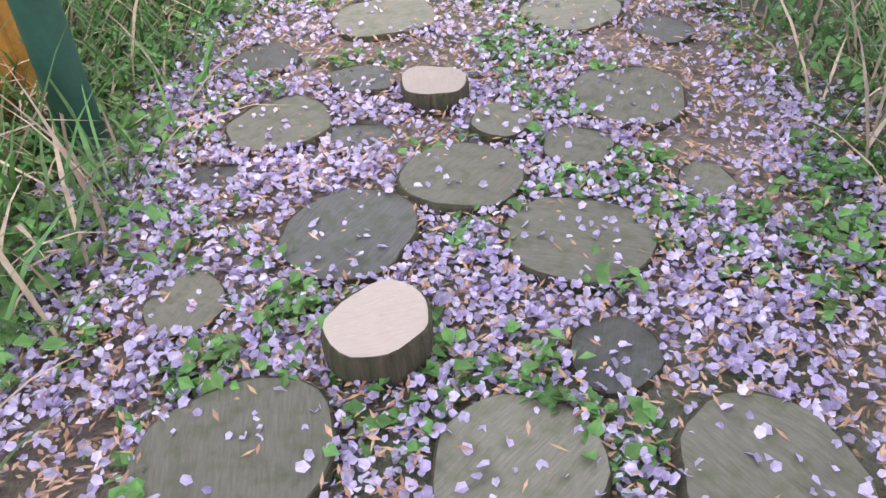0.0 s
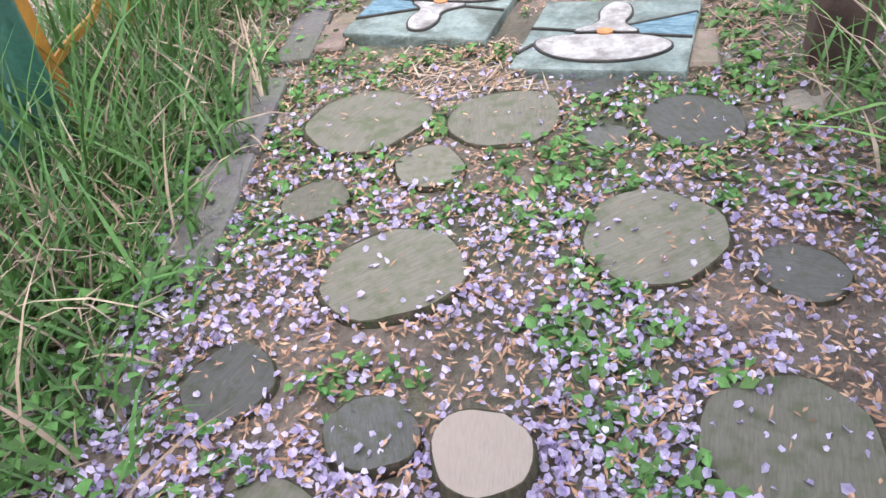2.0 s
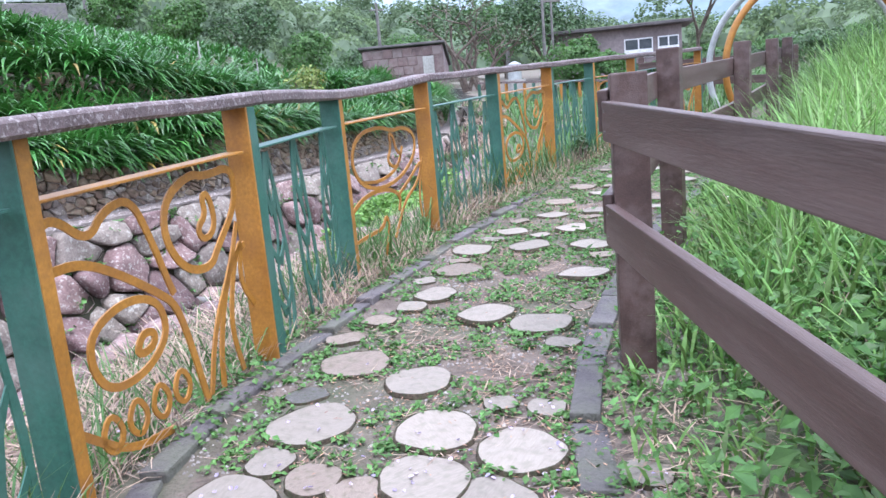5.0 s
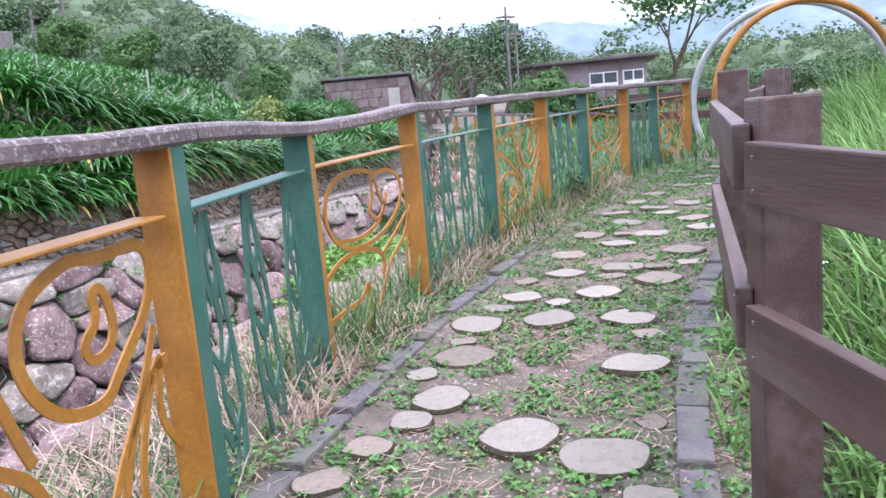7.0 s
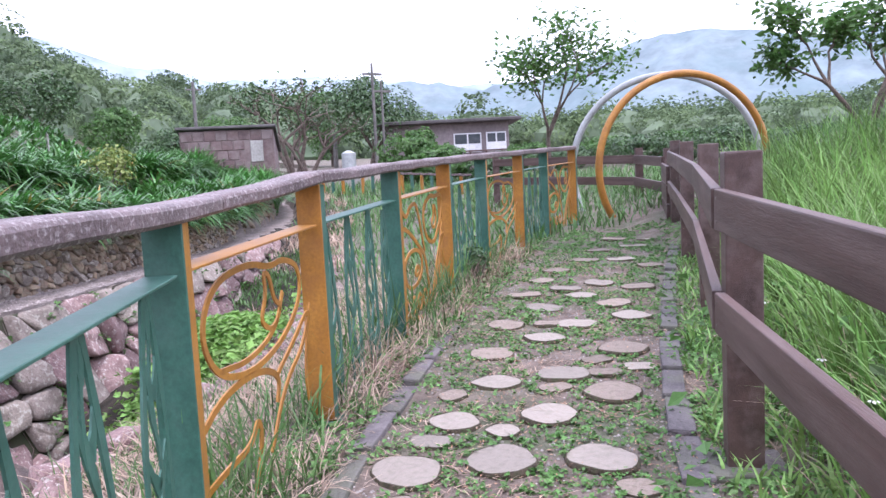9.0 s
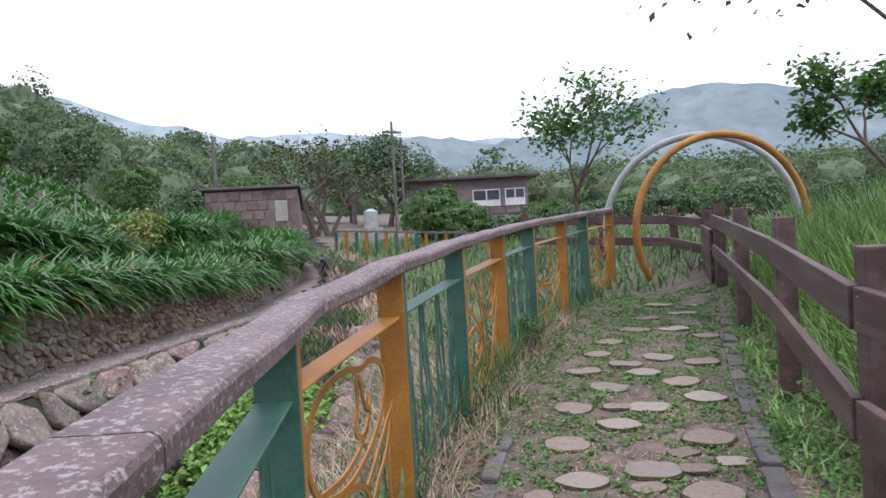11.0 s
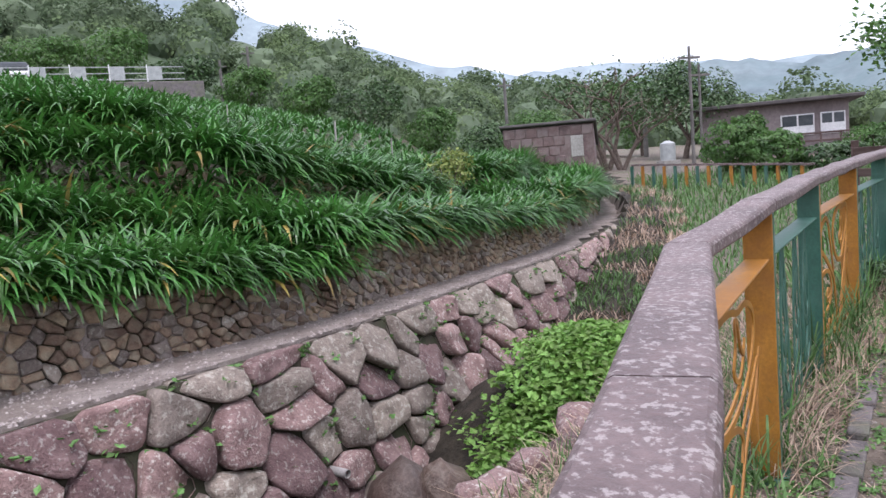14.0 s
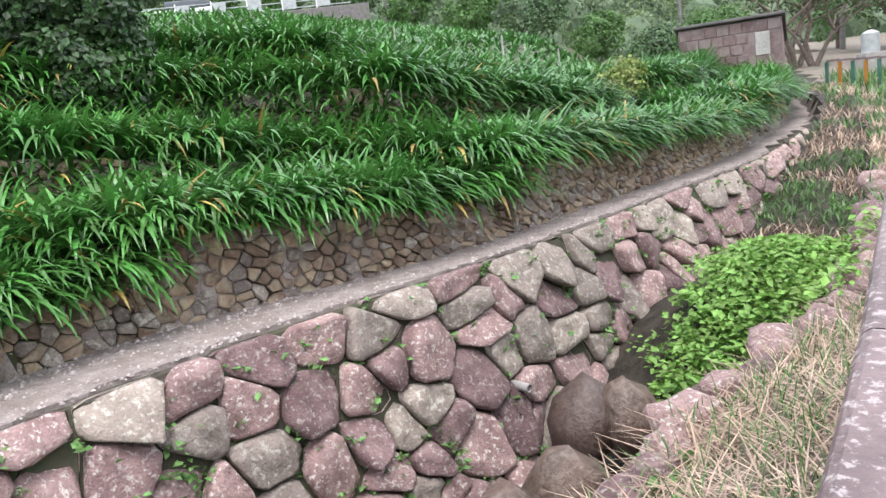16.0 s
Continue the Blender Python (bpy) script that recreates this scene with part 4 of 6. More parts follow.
for i in range(len(POSTS) - 1):
    a, b = POSTS[i], POSTS[i + 1]
    colour = "ochre" if i % 2 else "green"
    mat = M_OCHRE if i % 2 else M_GREEN
    other = M_GREEN if i % 2 else M_OCHRE
    if i == 0:
        fence_post((a[0], a[1] - 1.1), a, M_OCHRE, M_OCHRE, "ochre painted face", "ochre painted body")
    fence_post(a, b, mat, other, "ochre painted face" if i % 2 else "green painted face", "green painted body" if i % 2 else "ochre painted body")
    L = math.hypot(b[0] - a[0], b[1] - a[1])
    za, zb = post_z(a), post_z(b)
    slope = Matrix.Rotation(-math.atan2(zb - za, L), 4, "Y")
    root = new("steel_screen")
    root.matrix_world = along(a, b, za) @ slope
    tagged(root, "ochre cut-steel panel of arum lilies with a flat top bar" if i % 2 else "green cut-steel panel of slender leaves with a flat top bar", "steel screen", "screens of the steel garden fence")
    part("top_bar", box("top_bar", 0.05, L - 0.05, -0.05, 0.05, RAIL_H - 0.2, RAIL_H - 0.19, mat, 0.002), root, "flat %s painted bar" % colour)
    face = new("cutout")
    face.parent = root
    face.matrix_local = Matrix.Translation((0.05, 0.0, 0.04)) @ Matrix.Rotation(radians(90), 4, "X")
    if i % 2:
        ochre_panel(face, L - 0.1, RAIL_H - 0.3, 0 if i in (3, 7, 11) else 1)
    else:
        green_panel(face, L - 0.1, RAIL_H - 0.26, 60 + i)

def rail_z(p):
    return post_z(p) + RAIL_H - (0.05 if abs(p[1] - 7.42) < 0.01 else 0.0)


# wooden rail on the posts, mitred from bay to bay
def rail_between(a, b, c, d, label):
    """Rail plank from b to c; a and d give the mitres."""
    def edge(p, q, r_):
        d1 = (Vector(q) - Vector(p)).normalized() if p else (Vector(r_) - Vector(q)).normalized()
        d2 = (Vector(r_) - Vector(q)).normalized() if r_ else d1
        t = (d1 + d2).normalized()
        n_ = Vector((-t.y, t.x))
        return n_ / max(0.5, n_.dot(Vector((-d1.y, d1.x))))
    nb, nc = edge(a, b, c), edge(b, c, d)
    bm = bmesh.new()
    hw, t = 0.078, 0.062
    rings = []
    L = (Vector(c) - Vector(b)).length
    gap = 0.003 / L
    n = 8
    for i in range(n + 1):
        f = gap + (1 - 2 * gap) * i / n
        p = Vector(b).lerp(Vector(c), f)
        nn = nb.lerp(nc, f)
        z = rail_z(b) * (1 - f) + rail_z(c) * f
        sag = 0.004 * math.sin(7 * f + b[0])
        ring = []
        for o, zz in ((-hw, 0.012), (-hw, t - 0.016), (-hw + 0.006, t - 0.006), (-hw + 0.016, t), (hw - 0.016, t), (hw - 0.006, t - 0.006), (hw, t - 0.016), (hw, 0.012), (hw - 0.012, 0.0), (-hw + 0.012, 0.0)):
            w = p + nn * o
            ring.append(bm.verts.new((w.x, w.y, z + zz + sag)))
        rings.append(ring)
    for r0, r1 in zip(rings, rings[1:]):
        for k in range(10):
            bm.faces.new((r0[k], r0[(k + 1) % 10], r1[(k + 1) % 10], r1[k]))
    bm.faces.new(rings[0][::-1])
    bm.faces.new(rings[-1])
    bmesh.ops.recalc_face_normals(bm, faces=bm.faces)
    thing("handrail", from_bm("handrail", bm, M_RAIL), label, "handrail", "handrail planks on the steel fence")


def mid(p, q, f):
    return (p[0] + (q[0] - p[0]) * f, p[1] + (q[1] - p[1]) * f)


RAIL_AT = POSTS[:3] + [(-0.41, 4.72), (0.325, 5.97), (1.11, 7.42)] + POSTS[6:]
for i in range(2, len(RAIL_AT) - 1):
    a = RAIL_AT[i - 1]
    d = RAIL_AT[i + 2] if i + 2 < len(RAIL_AT) else None
    b, c = RAIL_AT[i], RAIL_AT[i + 1]
    if i == 7:
        # a butt joint part of the way along the bay
        j = mid(b, c, 0.5)
        rail_between(a, b, j, c, "worn purple-brown handrail plank with white scuffs")
        rail_between(b, j, c, d, "worn purple-brown handrail plank with white scuffs")
    else:
        rail_between(a, b, c, d, "worn purple-brown handrail plank with white scuffs")

# ---------------------------------------------------------------- the brown board fence
BPOSTS = [(1.0, 2.62), (1.68, 4.9), (2.96, 6.5), (4.97, 8.3), (6.95, 10.2), (8.7, 11.9)]
M_NAIL = material("nail", (0.18, 0.16, 0.15), (0.25, 0.22, 0.2), 0.5, 9, 60, 0, metal=0.8)


def board_post(p, turn, h, label, foot=False):
    root = new("board_fence_post")
    root.matrix_world = Matrix.Translation((p[0], p[1], path_z(*p))) @ Matrix.Rotation(turn, 4, "Z")
    tagged(root, label, "fence post", "posts of the brown board fence")
    part("post", box("post", -0.07, 0.07, -0.07, 0.07, -0.15, h, M_BOARD, 0.008, 2), root)
    if foot:
        part("footing", box("footing", -0.16, 0.16, -0.16, 0.16, -0.12, 0.025, M_KERB, 0.02, 2), root, "rough concrete footing")
    return root


def board(a, b, z0, z1, off, label):
    L = math.hypot(b[0] - a[0], b[1] - a[1])
    za, zb = path_z(*a), path_z(*b)
    m = along(a, b, za) @ Matrix.Rotation(-math.atan2(zb - za, L), 4, "Y")
    root = thing("fence_board", box("fence_board", 0.006, L - 0.006, off, off + 0.042, z0, z1, M_BOARD, 0.006, 2), label, "fence board", "rails of the brown board fence", m=m)
    for x in (0.05, L - 0.05):
        for z in (z0 + 0.035, z1 - 0.035):
            part("nail", box("nail", x - 0.006, x + 0.006, off + 0.04, off + 0.0445, z - 0.006, z + 0.006, M_NAIL, 0.002), root)


for i, p in enumerate(BPOSTS):
    q = BPOSTS[min(i + 1, len(BPOSTS) - 1)]
    o = BPOSTS[max(i - 1, 0)]
    board_post(p, math.atan2(q[1] - o[1], q[0] - o[0]), 1.28 if i > 1 else 1.2, "square brown-stained wooden fence post beside the path", i == 2)
    if i:
        for z0, z1 in ((0.95, 1.1), (0.54, 0.7)) if i < 2 else ((0.98, 1.14), (0.57, 0.73)):
            board(o, p, z0, z1, 0.072, "brown-stained wooden rail board with weathered top edge")
FAR = [(8.9, 12.1), (10.0, 13.2), (11.1, 14.9), (10.9, 16.6), (10.3, 18.4)]
for i, p in enumerate(FAR):
    board_post(p, 0.9, 1.15, "square brown wooden post at the far bend of the path")
    if i:
        for z0, z1 in ((0.86, 1.02), (0.45, 0.61)) if i > 1 else ((0.12, 0.37), (0.39, 0.64), (0.66, 0.92)):
            board(FAR[i - 1], p, z0, z1, 0.072, "brown wooden rail board at the far bend of the path")

# ---------------------------------------------------------------- the twin-ring arch
def ring(name, L, R, top, mat, label, rad=0.075):
    """Tube ring through two feet on the ground, its crown at height top."""
    L, R = Vector(L), Vector(R)
    c2 = (R - L).length
    h = top
    rr = (c2 * c2 / 4 + h * h) / (2 * h)
    mid_ = (L + R) / 2
    ux = (R - L).normalized()
    bm = bmesh.new()
    n, k = 72, 10
    zc = top - rr
    loops = []
    for i in range(n):
        a = 2 * math.pi * i / n
        c = mid_ + ux * rr * math.cos(a) + Vector((0, 0, zc + rr * math.sin(a)))
        out = ux * math.cos(a) + Vector((0, 0, math.sin(a)))
        side = ux.cross(Vector((0, 0, 1)))
        loops.append([bm.verts.new(c + (out * math.cos(2 * math.pi * j / k) + side * math.sin(2 * math.pi * j / k)) * rad) for j in range(k)])
    for i in range(n):
        for j in range(k):
            bm.faces.new((loops[i][j], loops[i][(j + 1) % k], loops[(i + 1) % n][(j + 1) % k], loops[(i + 1) % n][j]))
    for f in bm.faces:
        f.smooth = True
    bmesh.ops.recalc_face_normals(bm, faces=bm.faces)
    thing(name, from_bm(name, bm, mat), label, "arch ring", "twin rings over the path")


ring("arch_ring", (10.2, 15.4, 0.45), (12.0, 13.2, 0.45), 2.48, M_STEEL, "grey painted steel ring arching over the path", 0.062)
ring("arch_ring", (9.4, 13.8, 0.42), (11.75, 12.9, 0.42), 2.4, M_OCHRE, "ochre painted steel ring crossing the grey one over the path", 0.062)

# green tube standing by the first post
bm = bmesh.new()
bmesh.ops.create_cone(bm, cap_ends=True, segments=20, radius1=0.043, radius2=0.043, depth=1.5, matrix=Matrix.Translation((0, 0, 0.65)))
for f in bm.faces:
    f.smooth = len(f.verts) == 4
thing("green_pole", from_bm("green_pole", bm, M_GREEN), "round dark green steel pole standing in the grass", "pole", m=Matrix.Translation((-0.68, 1.24, 0)))

# ---------------------------------------------------------------- leaves, grass and blossom
class Soup:
    def __init__(self):
        self.v, self.f, self.i = [], [], []

    def blade(self, base, heading, length, width, lean, droop, segs, mat=0, fold=0.0):
        """A strap leaf or grass blade that rises, leans and droops over."""
        h = Vector((math.cos(heading), math.sin(heading), 0))
        s_ = Vector((-h.y, h.x, 0))
        b0 = len(self.v)
        p, ang = Vector(base), lean
        step = length / segs
        for k in range(segs + 1):
            f = k / segs
            w = width * (0.55 + 0.9 * f if f < 0.5 else (1 - f) * 2.0) * 0.5
            if k == segs:
                self.v.append(p.copy())
            else:
                self.v.append(p + s_ * w)
                self.v.append(p - s_ * w)
            d = h * math.sin(ang) + Vector((0, 0, math.cos(ang)))
            p = p + d * step
            ang += droop / segs
        for k in range(segs - 1):
            a = b0 + 2 * k
            self.f.append((a, a + 1, a + 3, a + 2))
            self.i.append(mat)
        a = b0 + 2 * (segs - 1)
        self.f.append((a, a + 1, a + 2))
        self.i.append(mat)

    def leaf(self, c, n, size, long=1.6, mat=0, turn=0.0, cup=0.15):
        n = n.normalized()
        u = n.orthogonal().normalized()
        u = Matrix.Rotation(turn, 3, n) @ u
        w = n.cross(u)
        b = len(self.v)
        self.v += [c - u * size * long * 0.5, c + w * size * 0.5 + n * size * cup, c + u * size * long * 0.5, c - w * size * 0.5 + n * size * cup]
        self.f += [(b, b + 1, b + 2, b + 3)]
        self.i.append(mat)

    def petal(self, c, n, size, turn, mat=0):
        n = n.normalized()
        u = Matrix.Rotation(turn, 3, n) @ n.orthogonal().normalized()
        w = n.cross(u)
        b = len(self.v)
        self.v += [c - u * size * 0.5, c - u * size * 0.1 + w * size * 0.42 + n * size * 0.22, c + u * size * 0.42 + w * size * 0.3 + n * size * 0.3, c + u * size * 0.5 + n * size * 0.12,
                   c + u * size * 0.42 - w * size * 0.3 + n * size * 0.3, c - u * size * 0.1 - w * size * 0.42 + n * size * 0.22, c + n * size * 0.02]
        for k in range(6):
            self.f.append((b + k, b + (k + 1) % 6, b + 6))
            self.i.append(mat)

    def done(self, name, mats, label, category, smooth=False, kind="stuff"):
        return thing(name, mesh_of(name, self.v, self.f, mats, self.i, smooth), label, category, kind=kind)


def land1(x, y):
    return float(land(np.array([[x]]), np.array([[y]]))[0, 0])


# terrace rows of strap-leaved lilies: arching mounds that hang over each low wall
lr = random.Random(5)
ROW_SPAN = ((wall_s(-7.0, 1.5), T1 - 0.15), (T1 - 5.5, T2 - 0.2), (T1 - 5.0, T3 + 0.2), (T1 - 4.5, T4), (T1 - 4.5, T4))


def lily_clump(so, x, y, z, out, size, leaves, front, drop):
    for k in range(leaves):
        L = size * lr.uniform(0.75, 1.25)
        dry = 1 if lr.random() < (0.022 if front else 0.006) else 0
        if front and k % 2:
            a = out + lr.gauss(0, 0.5)
            so.blade((x + 0.13 * math.cos(a), y + 0.13 * math.sin(a), z + lr.uniform(-drop, 0.25)), a, L * 0.85, lr.uniform(0.04, 0.058), lr.uniform(0.65, 1.3), lr.uniform(1.0, 1.9), 5, dry)
            continue
        a = lr.uniform(0, 6.28)
        so.blade((x + 0.06 * math.cos(a), y + 0.06 * math.sin(a), z), a, L, lr.uniform(0.038, 0.056), lr.uniform(0.05, 0.6), lr.uniform(1.2, 2.6), 5, dry)


for k, (ra, rb) in enumerate(ROW_SPAN):
    so = Soup()
    line = Tier(k)
    for depth, gap, leaves in ((0.08, 0.16, 40), (0.36, 0.2, 36), (0.68, 0.23, 32)) + (((1.0, 0.3, 26),) if k else ()) + (((-0.32, 0.22, 34),) if k > 1 else ()):
        s = ra
        while s < rb - 0.2 * (depth > 0.3):
            s += gap * lr.uniform(0.75, 1.25) * (1.3 if s > T2 + 6 else 1)
            ss = min(s, WALL.length - 0.2)
            q, w = line.at(ss)
            o = depth + lr.uniform(-0.07, 0.07)
            x, y = q.x - w.y * o, q.y + w.x * o
            if k in (2, 3) and (x - 2.5) ** 2 + (y - 20.0) ** 2 < 0.7:
                continue
            if depth < 0 and ss > (T1, T2, T3, T4)[k - 1] - 1.2:
                break
            hidden = k > 1 and ss < (T1, T2, T3, T4)[k - 1] - 0.8
            z = (field_z(tier_d(k, ss) - 0.3, ss) if depth < 0 else lane_z(ss) + tier_h(k, ss)) - 0.04
            size = 0.86 * (0.92 + 0.2 * fbm(x, y, 0.9)) * (0.9 if depth < 0.2 else 1.0)
            lily_clump(so, x, y, z, math.atan2(-w.x, w.y), size, leaves + (14 if hidden else 0), 0 < depth < 0.2, 0.5 if hidden else 0.03)
    so.done("lily_row", [M_LILY, M_LILY_DRY], "dense row of dark green strap-leaved lilies on a terrace", "plants")
# rows further up the slope
for r_ in range(19):
    so = Soup()
    R0 = 14.6 + 1.9 * r_
    th, spots = -52.0, []
    while th < 20 - 0.2 * r_:
        R = R0 + 0.7 * math.sin(th * 0.11) + lr.uniform(-0.14, 0.14)
        spots.append((R * math.sin(radians(th)), 5 + R * math.cos(radians(th))))
        th += math.degrees(0.34 / R) * (1 + r_ * 0.04)
    spots = np.array(spots)
    DQ, SQ = WALL.dist(spots[:, 0], spots[:, 1])
    for (x, y), dq, sq in zip(spots.tolist(), DQ, SQ):
        if dq < tier_d(4, float(sq)) + 1.9:
            continue
        z = field_top(float(dq), float(sq), x, y) - 0.05
        for k in range(22 if r_ < 5 else 14):
            a = lr.uniform(0, 6.28)
            so.blade((x + lr.uniform(-.12, .12), y + lr.uniform(-.12, .12), z), a, lr.uniform(0.62, 0.95), 0.05 + 0.006 * r_, lr.uniform(0.05, 0.6), lr.uniform(1.0, 2.5), 4 if r_ < 5 else 3, 0)
    so.done("lily_row", [M_LILY, M_LILY_DRY], "far row of dark green lilies on the slope", "plants")

# verges
BOARD = Line([(1.0, -2, 0)] + [(*p, 0) for p in BPOSTS] + [(11.1, 14.9, 0)], 0)
KERB_L = Line([(-0.53, -2, 0), (-0.53, 2.4, 0), (-0.44, 3.5, 0), (-0.27, 4.84, 0), (0.66, 6.2, 0), (2.4, 8.3, 0), (5.2, 10.9, 0), (8.6, 14.0, 0)], 0)
KERB_R = Line([(0.95, -2, 0), (0.92, 3.15, 0), (1.06, 4.15, 0), (1.97, 5.65, 0), (3.3, 7.17, 0), (6.3, 9.88, 0), (8.6, 11.8, 0), (11, 14, 0)], 0)


def scatter(n, line, s0, s1, o0, o1, seed, thin=1.0):
    """Places beside a line: lengths s0 to s1 (thinning out with distance), sideways o0 to o1."""
    r = np.random.RandomState(seed)
    S = s0 + (s1 - s0) * r.uniform(0, 1, n) ** thin
    W = r.uniform(o0, o1, n)
    X, Y = np.zeros(n), np.zeros(n)
    for i in range(n):
        q, d = line.at(S[i])
        X[i], Y[i] = q.x - d.y * W[i], q.y + d.x * W[i]
    dl, dr = KERB_L.dist(X, Y)[0], KERB_R.dist(X, Y)[0]
    df, db, bd = FENCE.dist(X, Y)[0], BANK.dist(X, Y)[0], BOARD.dist(X, Y)[0]
    Z = land(X[None], Y[None])[0]
    return X, Y, Z, dl, dr, df, db, bd


gr = random.Random(9)
so_left, so_right, so_dry, so_bank = Soup(), Soup(), Soup(), Soup()
X, Y, Z, dl, dr, df, db, bd = scatter(52000, FENCE, 2.0, 17.5, -0.75, 1.9, 3, 1.25)
for x, y, z, a, b, f, k, h in zip(X, Y, Z, dl, dr, df, db, bd):
    clump = fbm(x, y, 1.6, 2)
    if a > 0.09 and f < 0.35:
        if clump < -0.12 and gr.random() < 0.6:
            continue
        tall = 0.22 + 0.3 * max(0, clump) + 0.22 * math.exp(-(f / 0.22) ** 2)
        if y < 2.2:
            tall *= 0.8
        tall *= min(1, 0.45 + a * 1.6)
        if gr.random() < (0.46 if y > 4 else 0.36) + (0.34 if a < 0.32 and y > 3 else 0) + 0.35 * (noise.noise((x * 0.9, y * 0.9, 5)) > 0.12):
            so_dry.blade((x, y, z - 0.01), gr.uniform(0, 6.28), tall * gr.uniform(0.5, 1.0), 0.007, gr.uniform(0.3, 1.2), gr.uniform(0.2, 1.6), 3)
        else:
            so_left.blade((x, y, z - 0.01), gr.uniform(0, 6.28), tall * gr.uniform(0.6, 1.5), gr.uniform(0.006, 0.013), gr.uniform(0.05, 0.5), gr.uniform(0.3, 1.5), 4)
    elif 0.35 <= f and k < 0.1:
        if gr.random() < 0.95:
            if gr.random() < 0.7:
                so_dry.blade((x, y, z), gr.uniform(0, 6.28), gr.uniform(0.12, 0.4), 0.008, gr.uniform(0.9, 1.5), gr.uniform(0, 0.5), 2)
            else:
                so_bank.blade((x, y, z), gr.uniform(0, 6.28), gr.uniform(0.08, 0.28), 0.009, gr.uniform(0.1, 0.7), gr.uniform(0.4, 1.4), 3)
X, Y, Z, dl, dr, df, db, bd = scatter(52000, KERB_R, 1.6, 17.0, -6.0, 0.0, 4, 1.2)
for x, y, z, a, b, f, k, h in zip(X, Y, Z, dl, dr, df, db, bd):
    if b > -0.09 or b < -6.5:
        continue
    tall = 0.14 + 0.12 * max(0, fbm(x, y, 1.5, 2))
    if h < -0.15:
        tall += min(0.78, 0.66 * max(0.0, (y - 2.8) / 2.5)) * min(1, (-h - 0.1) / 0.6)
    if y < 4 and h > -0.4:
        tall *= 0.7
    if tall < 0.3 and gr.random() < 0.45:
        continue
    if gr.random() < 0.16 + (0.3 if y < 4.5 else 0):
        so_dry.blade((x, y, z - 0.01), gr.uniform(0, 6.28), tall * gr.uniform(0.6, 1.2), 0.008, gr.uniform(0.4, 1.3), gr.uniform(0.2, 1.2), 3)
    else:
        so_right.blade((x, y, z - 0.01), gr.uniform(0, 6.28), tall * gr.uniform(0.7, 1.5), gr.uniform(0.009, 0.02), gr.uniform(0.05, 0.45), gr.uniform(0.5, 1.7), 4)
for _ in range(4200):
    x, y = (gr.uniform(-1.5, -0.5), gr.uniform(-0.1, 2.9)) if gr.random() < 0.6 else (gr.uniform(0.85, 1.6), gr.uniform(0.2, 2.6))
    if gr.random() < 0.7 - abs(x - 0.15) * 0.55:
        continue
    (so_dry if gr.random() < 0.3 else so_left).blade((x, y, path_z(x, y) - 0.01), gr.uniform(0, 6.28), gr.uniform(0.1, 0.42), gr.uniform(0.005, 0.011), gr.uniform(0.1, 0.7), gr.uniform(0.4, 1.7), 4)
for _ in range(16):
    # long blades that hang in over the path
    so_right.blade((gr.uniform(0.98, 1.15), gr.uniform(1.5, 2.5), 0.0), math.pi + gr.gauss(0, 0.5), gr.uniform(0.45, 0.75), gr.uniform(0.01, 0.016), gr.uniform(0.3, 0.8), gr.uniform(0.6, 1.3), 6)
for _ in range(110):
    # dead stalks lying beside the right kerb
    x, y = gr.uniform(1.2, 1.9), gr.uniform(2.3, 4.3)
    so_dry.blade((x, y, path_z(x, y) + gr.uniform(0.01, 0.06)), gr.uniform(0, 6.28), gr.uniform(0.08, 0.28), gr.uniform(0.005, 0.01), gr.uniform(1.2, 1.6), gr.uniform(-0.2, 0.2), 2)
far_meadow = Soup()
fm = np.random.RandomState(77)
X, Y = fm.uniform(4.5, 19, 17000), fm.uniform(11.5, 30, 17000)
keep = ~((BANK.dist(X, Y)[0] > -0.1) | ((KERB_L.dist(X, Y)[0] < 0.1) & (KERB_R.dist(X, Y)[0] > -0.1) & (Y < 12.9)))
X, Y = X[keep], Y[keep]
for x, y, z in zip(X, Y, land(X[None], Y[None])[0]):
    far_meadow.blade((x, y, z - 0.02), gr.uniform(0, 6.28), gr.uniform(0.15, 0.45), gr.uniform(0.02, 0.04), gr.uniform(0.05, 0.6), gr.uniform(0.4, 1.6), 3)
X, Y = fm.uniform(3.0, 9.5, 24000), fm.uniform(13.5, 30, 24000)
keep = (WALL.dist(X, Y)[0] < -0.25) & (BANK.dist(X, Y)[0] > -0.15)
X, Y = X[keep], Y[keep]
for x, y, z in zip(X, Y, land(X[None], Y[None])[0]):
    (far_meadow if fbm(x, y, 0.8, 2) > 0.0 else so_dry).blade((x, y, z - 0.02), gr.uniform(0, 6.28), gr.uniform(0.1, 0.32), gr.uniform(0.016, 0.03), gr.uniform(0.1, 0.9), gr.uniform(0.4, 1.6), 3)
far_meadow.done("far_meadow_grass", [M_GRASS], "green grass on the slope beyond the arch and stream", "grass")
so_left.done("verge_grass", [M_GRASS], "long green grass growing along the steel fence", "grass")
so_right.done("meadow_grass", [M_MEADOW_SUNLIT], "lush tall green grass behind the board fence", "grass")
so_dry.done("dry_grass", [M_DRY], "dry straw-coloured grass lying among the green", "grass")
so_bank.done("bank_grass", [M_GRASS], "short green grass on the stream bank", "grass")

# broad-leaved weeds: stream island, wall joints, verges, path
weeds, clover = Soup(), Soup()
wr = random.Random(12)


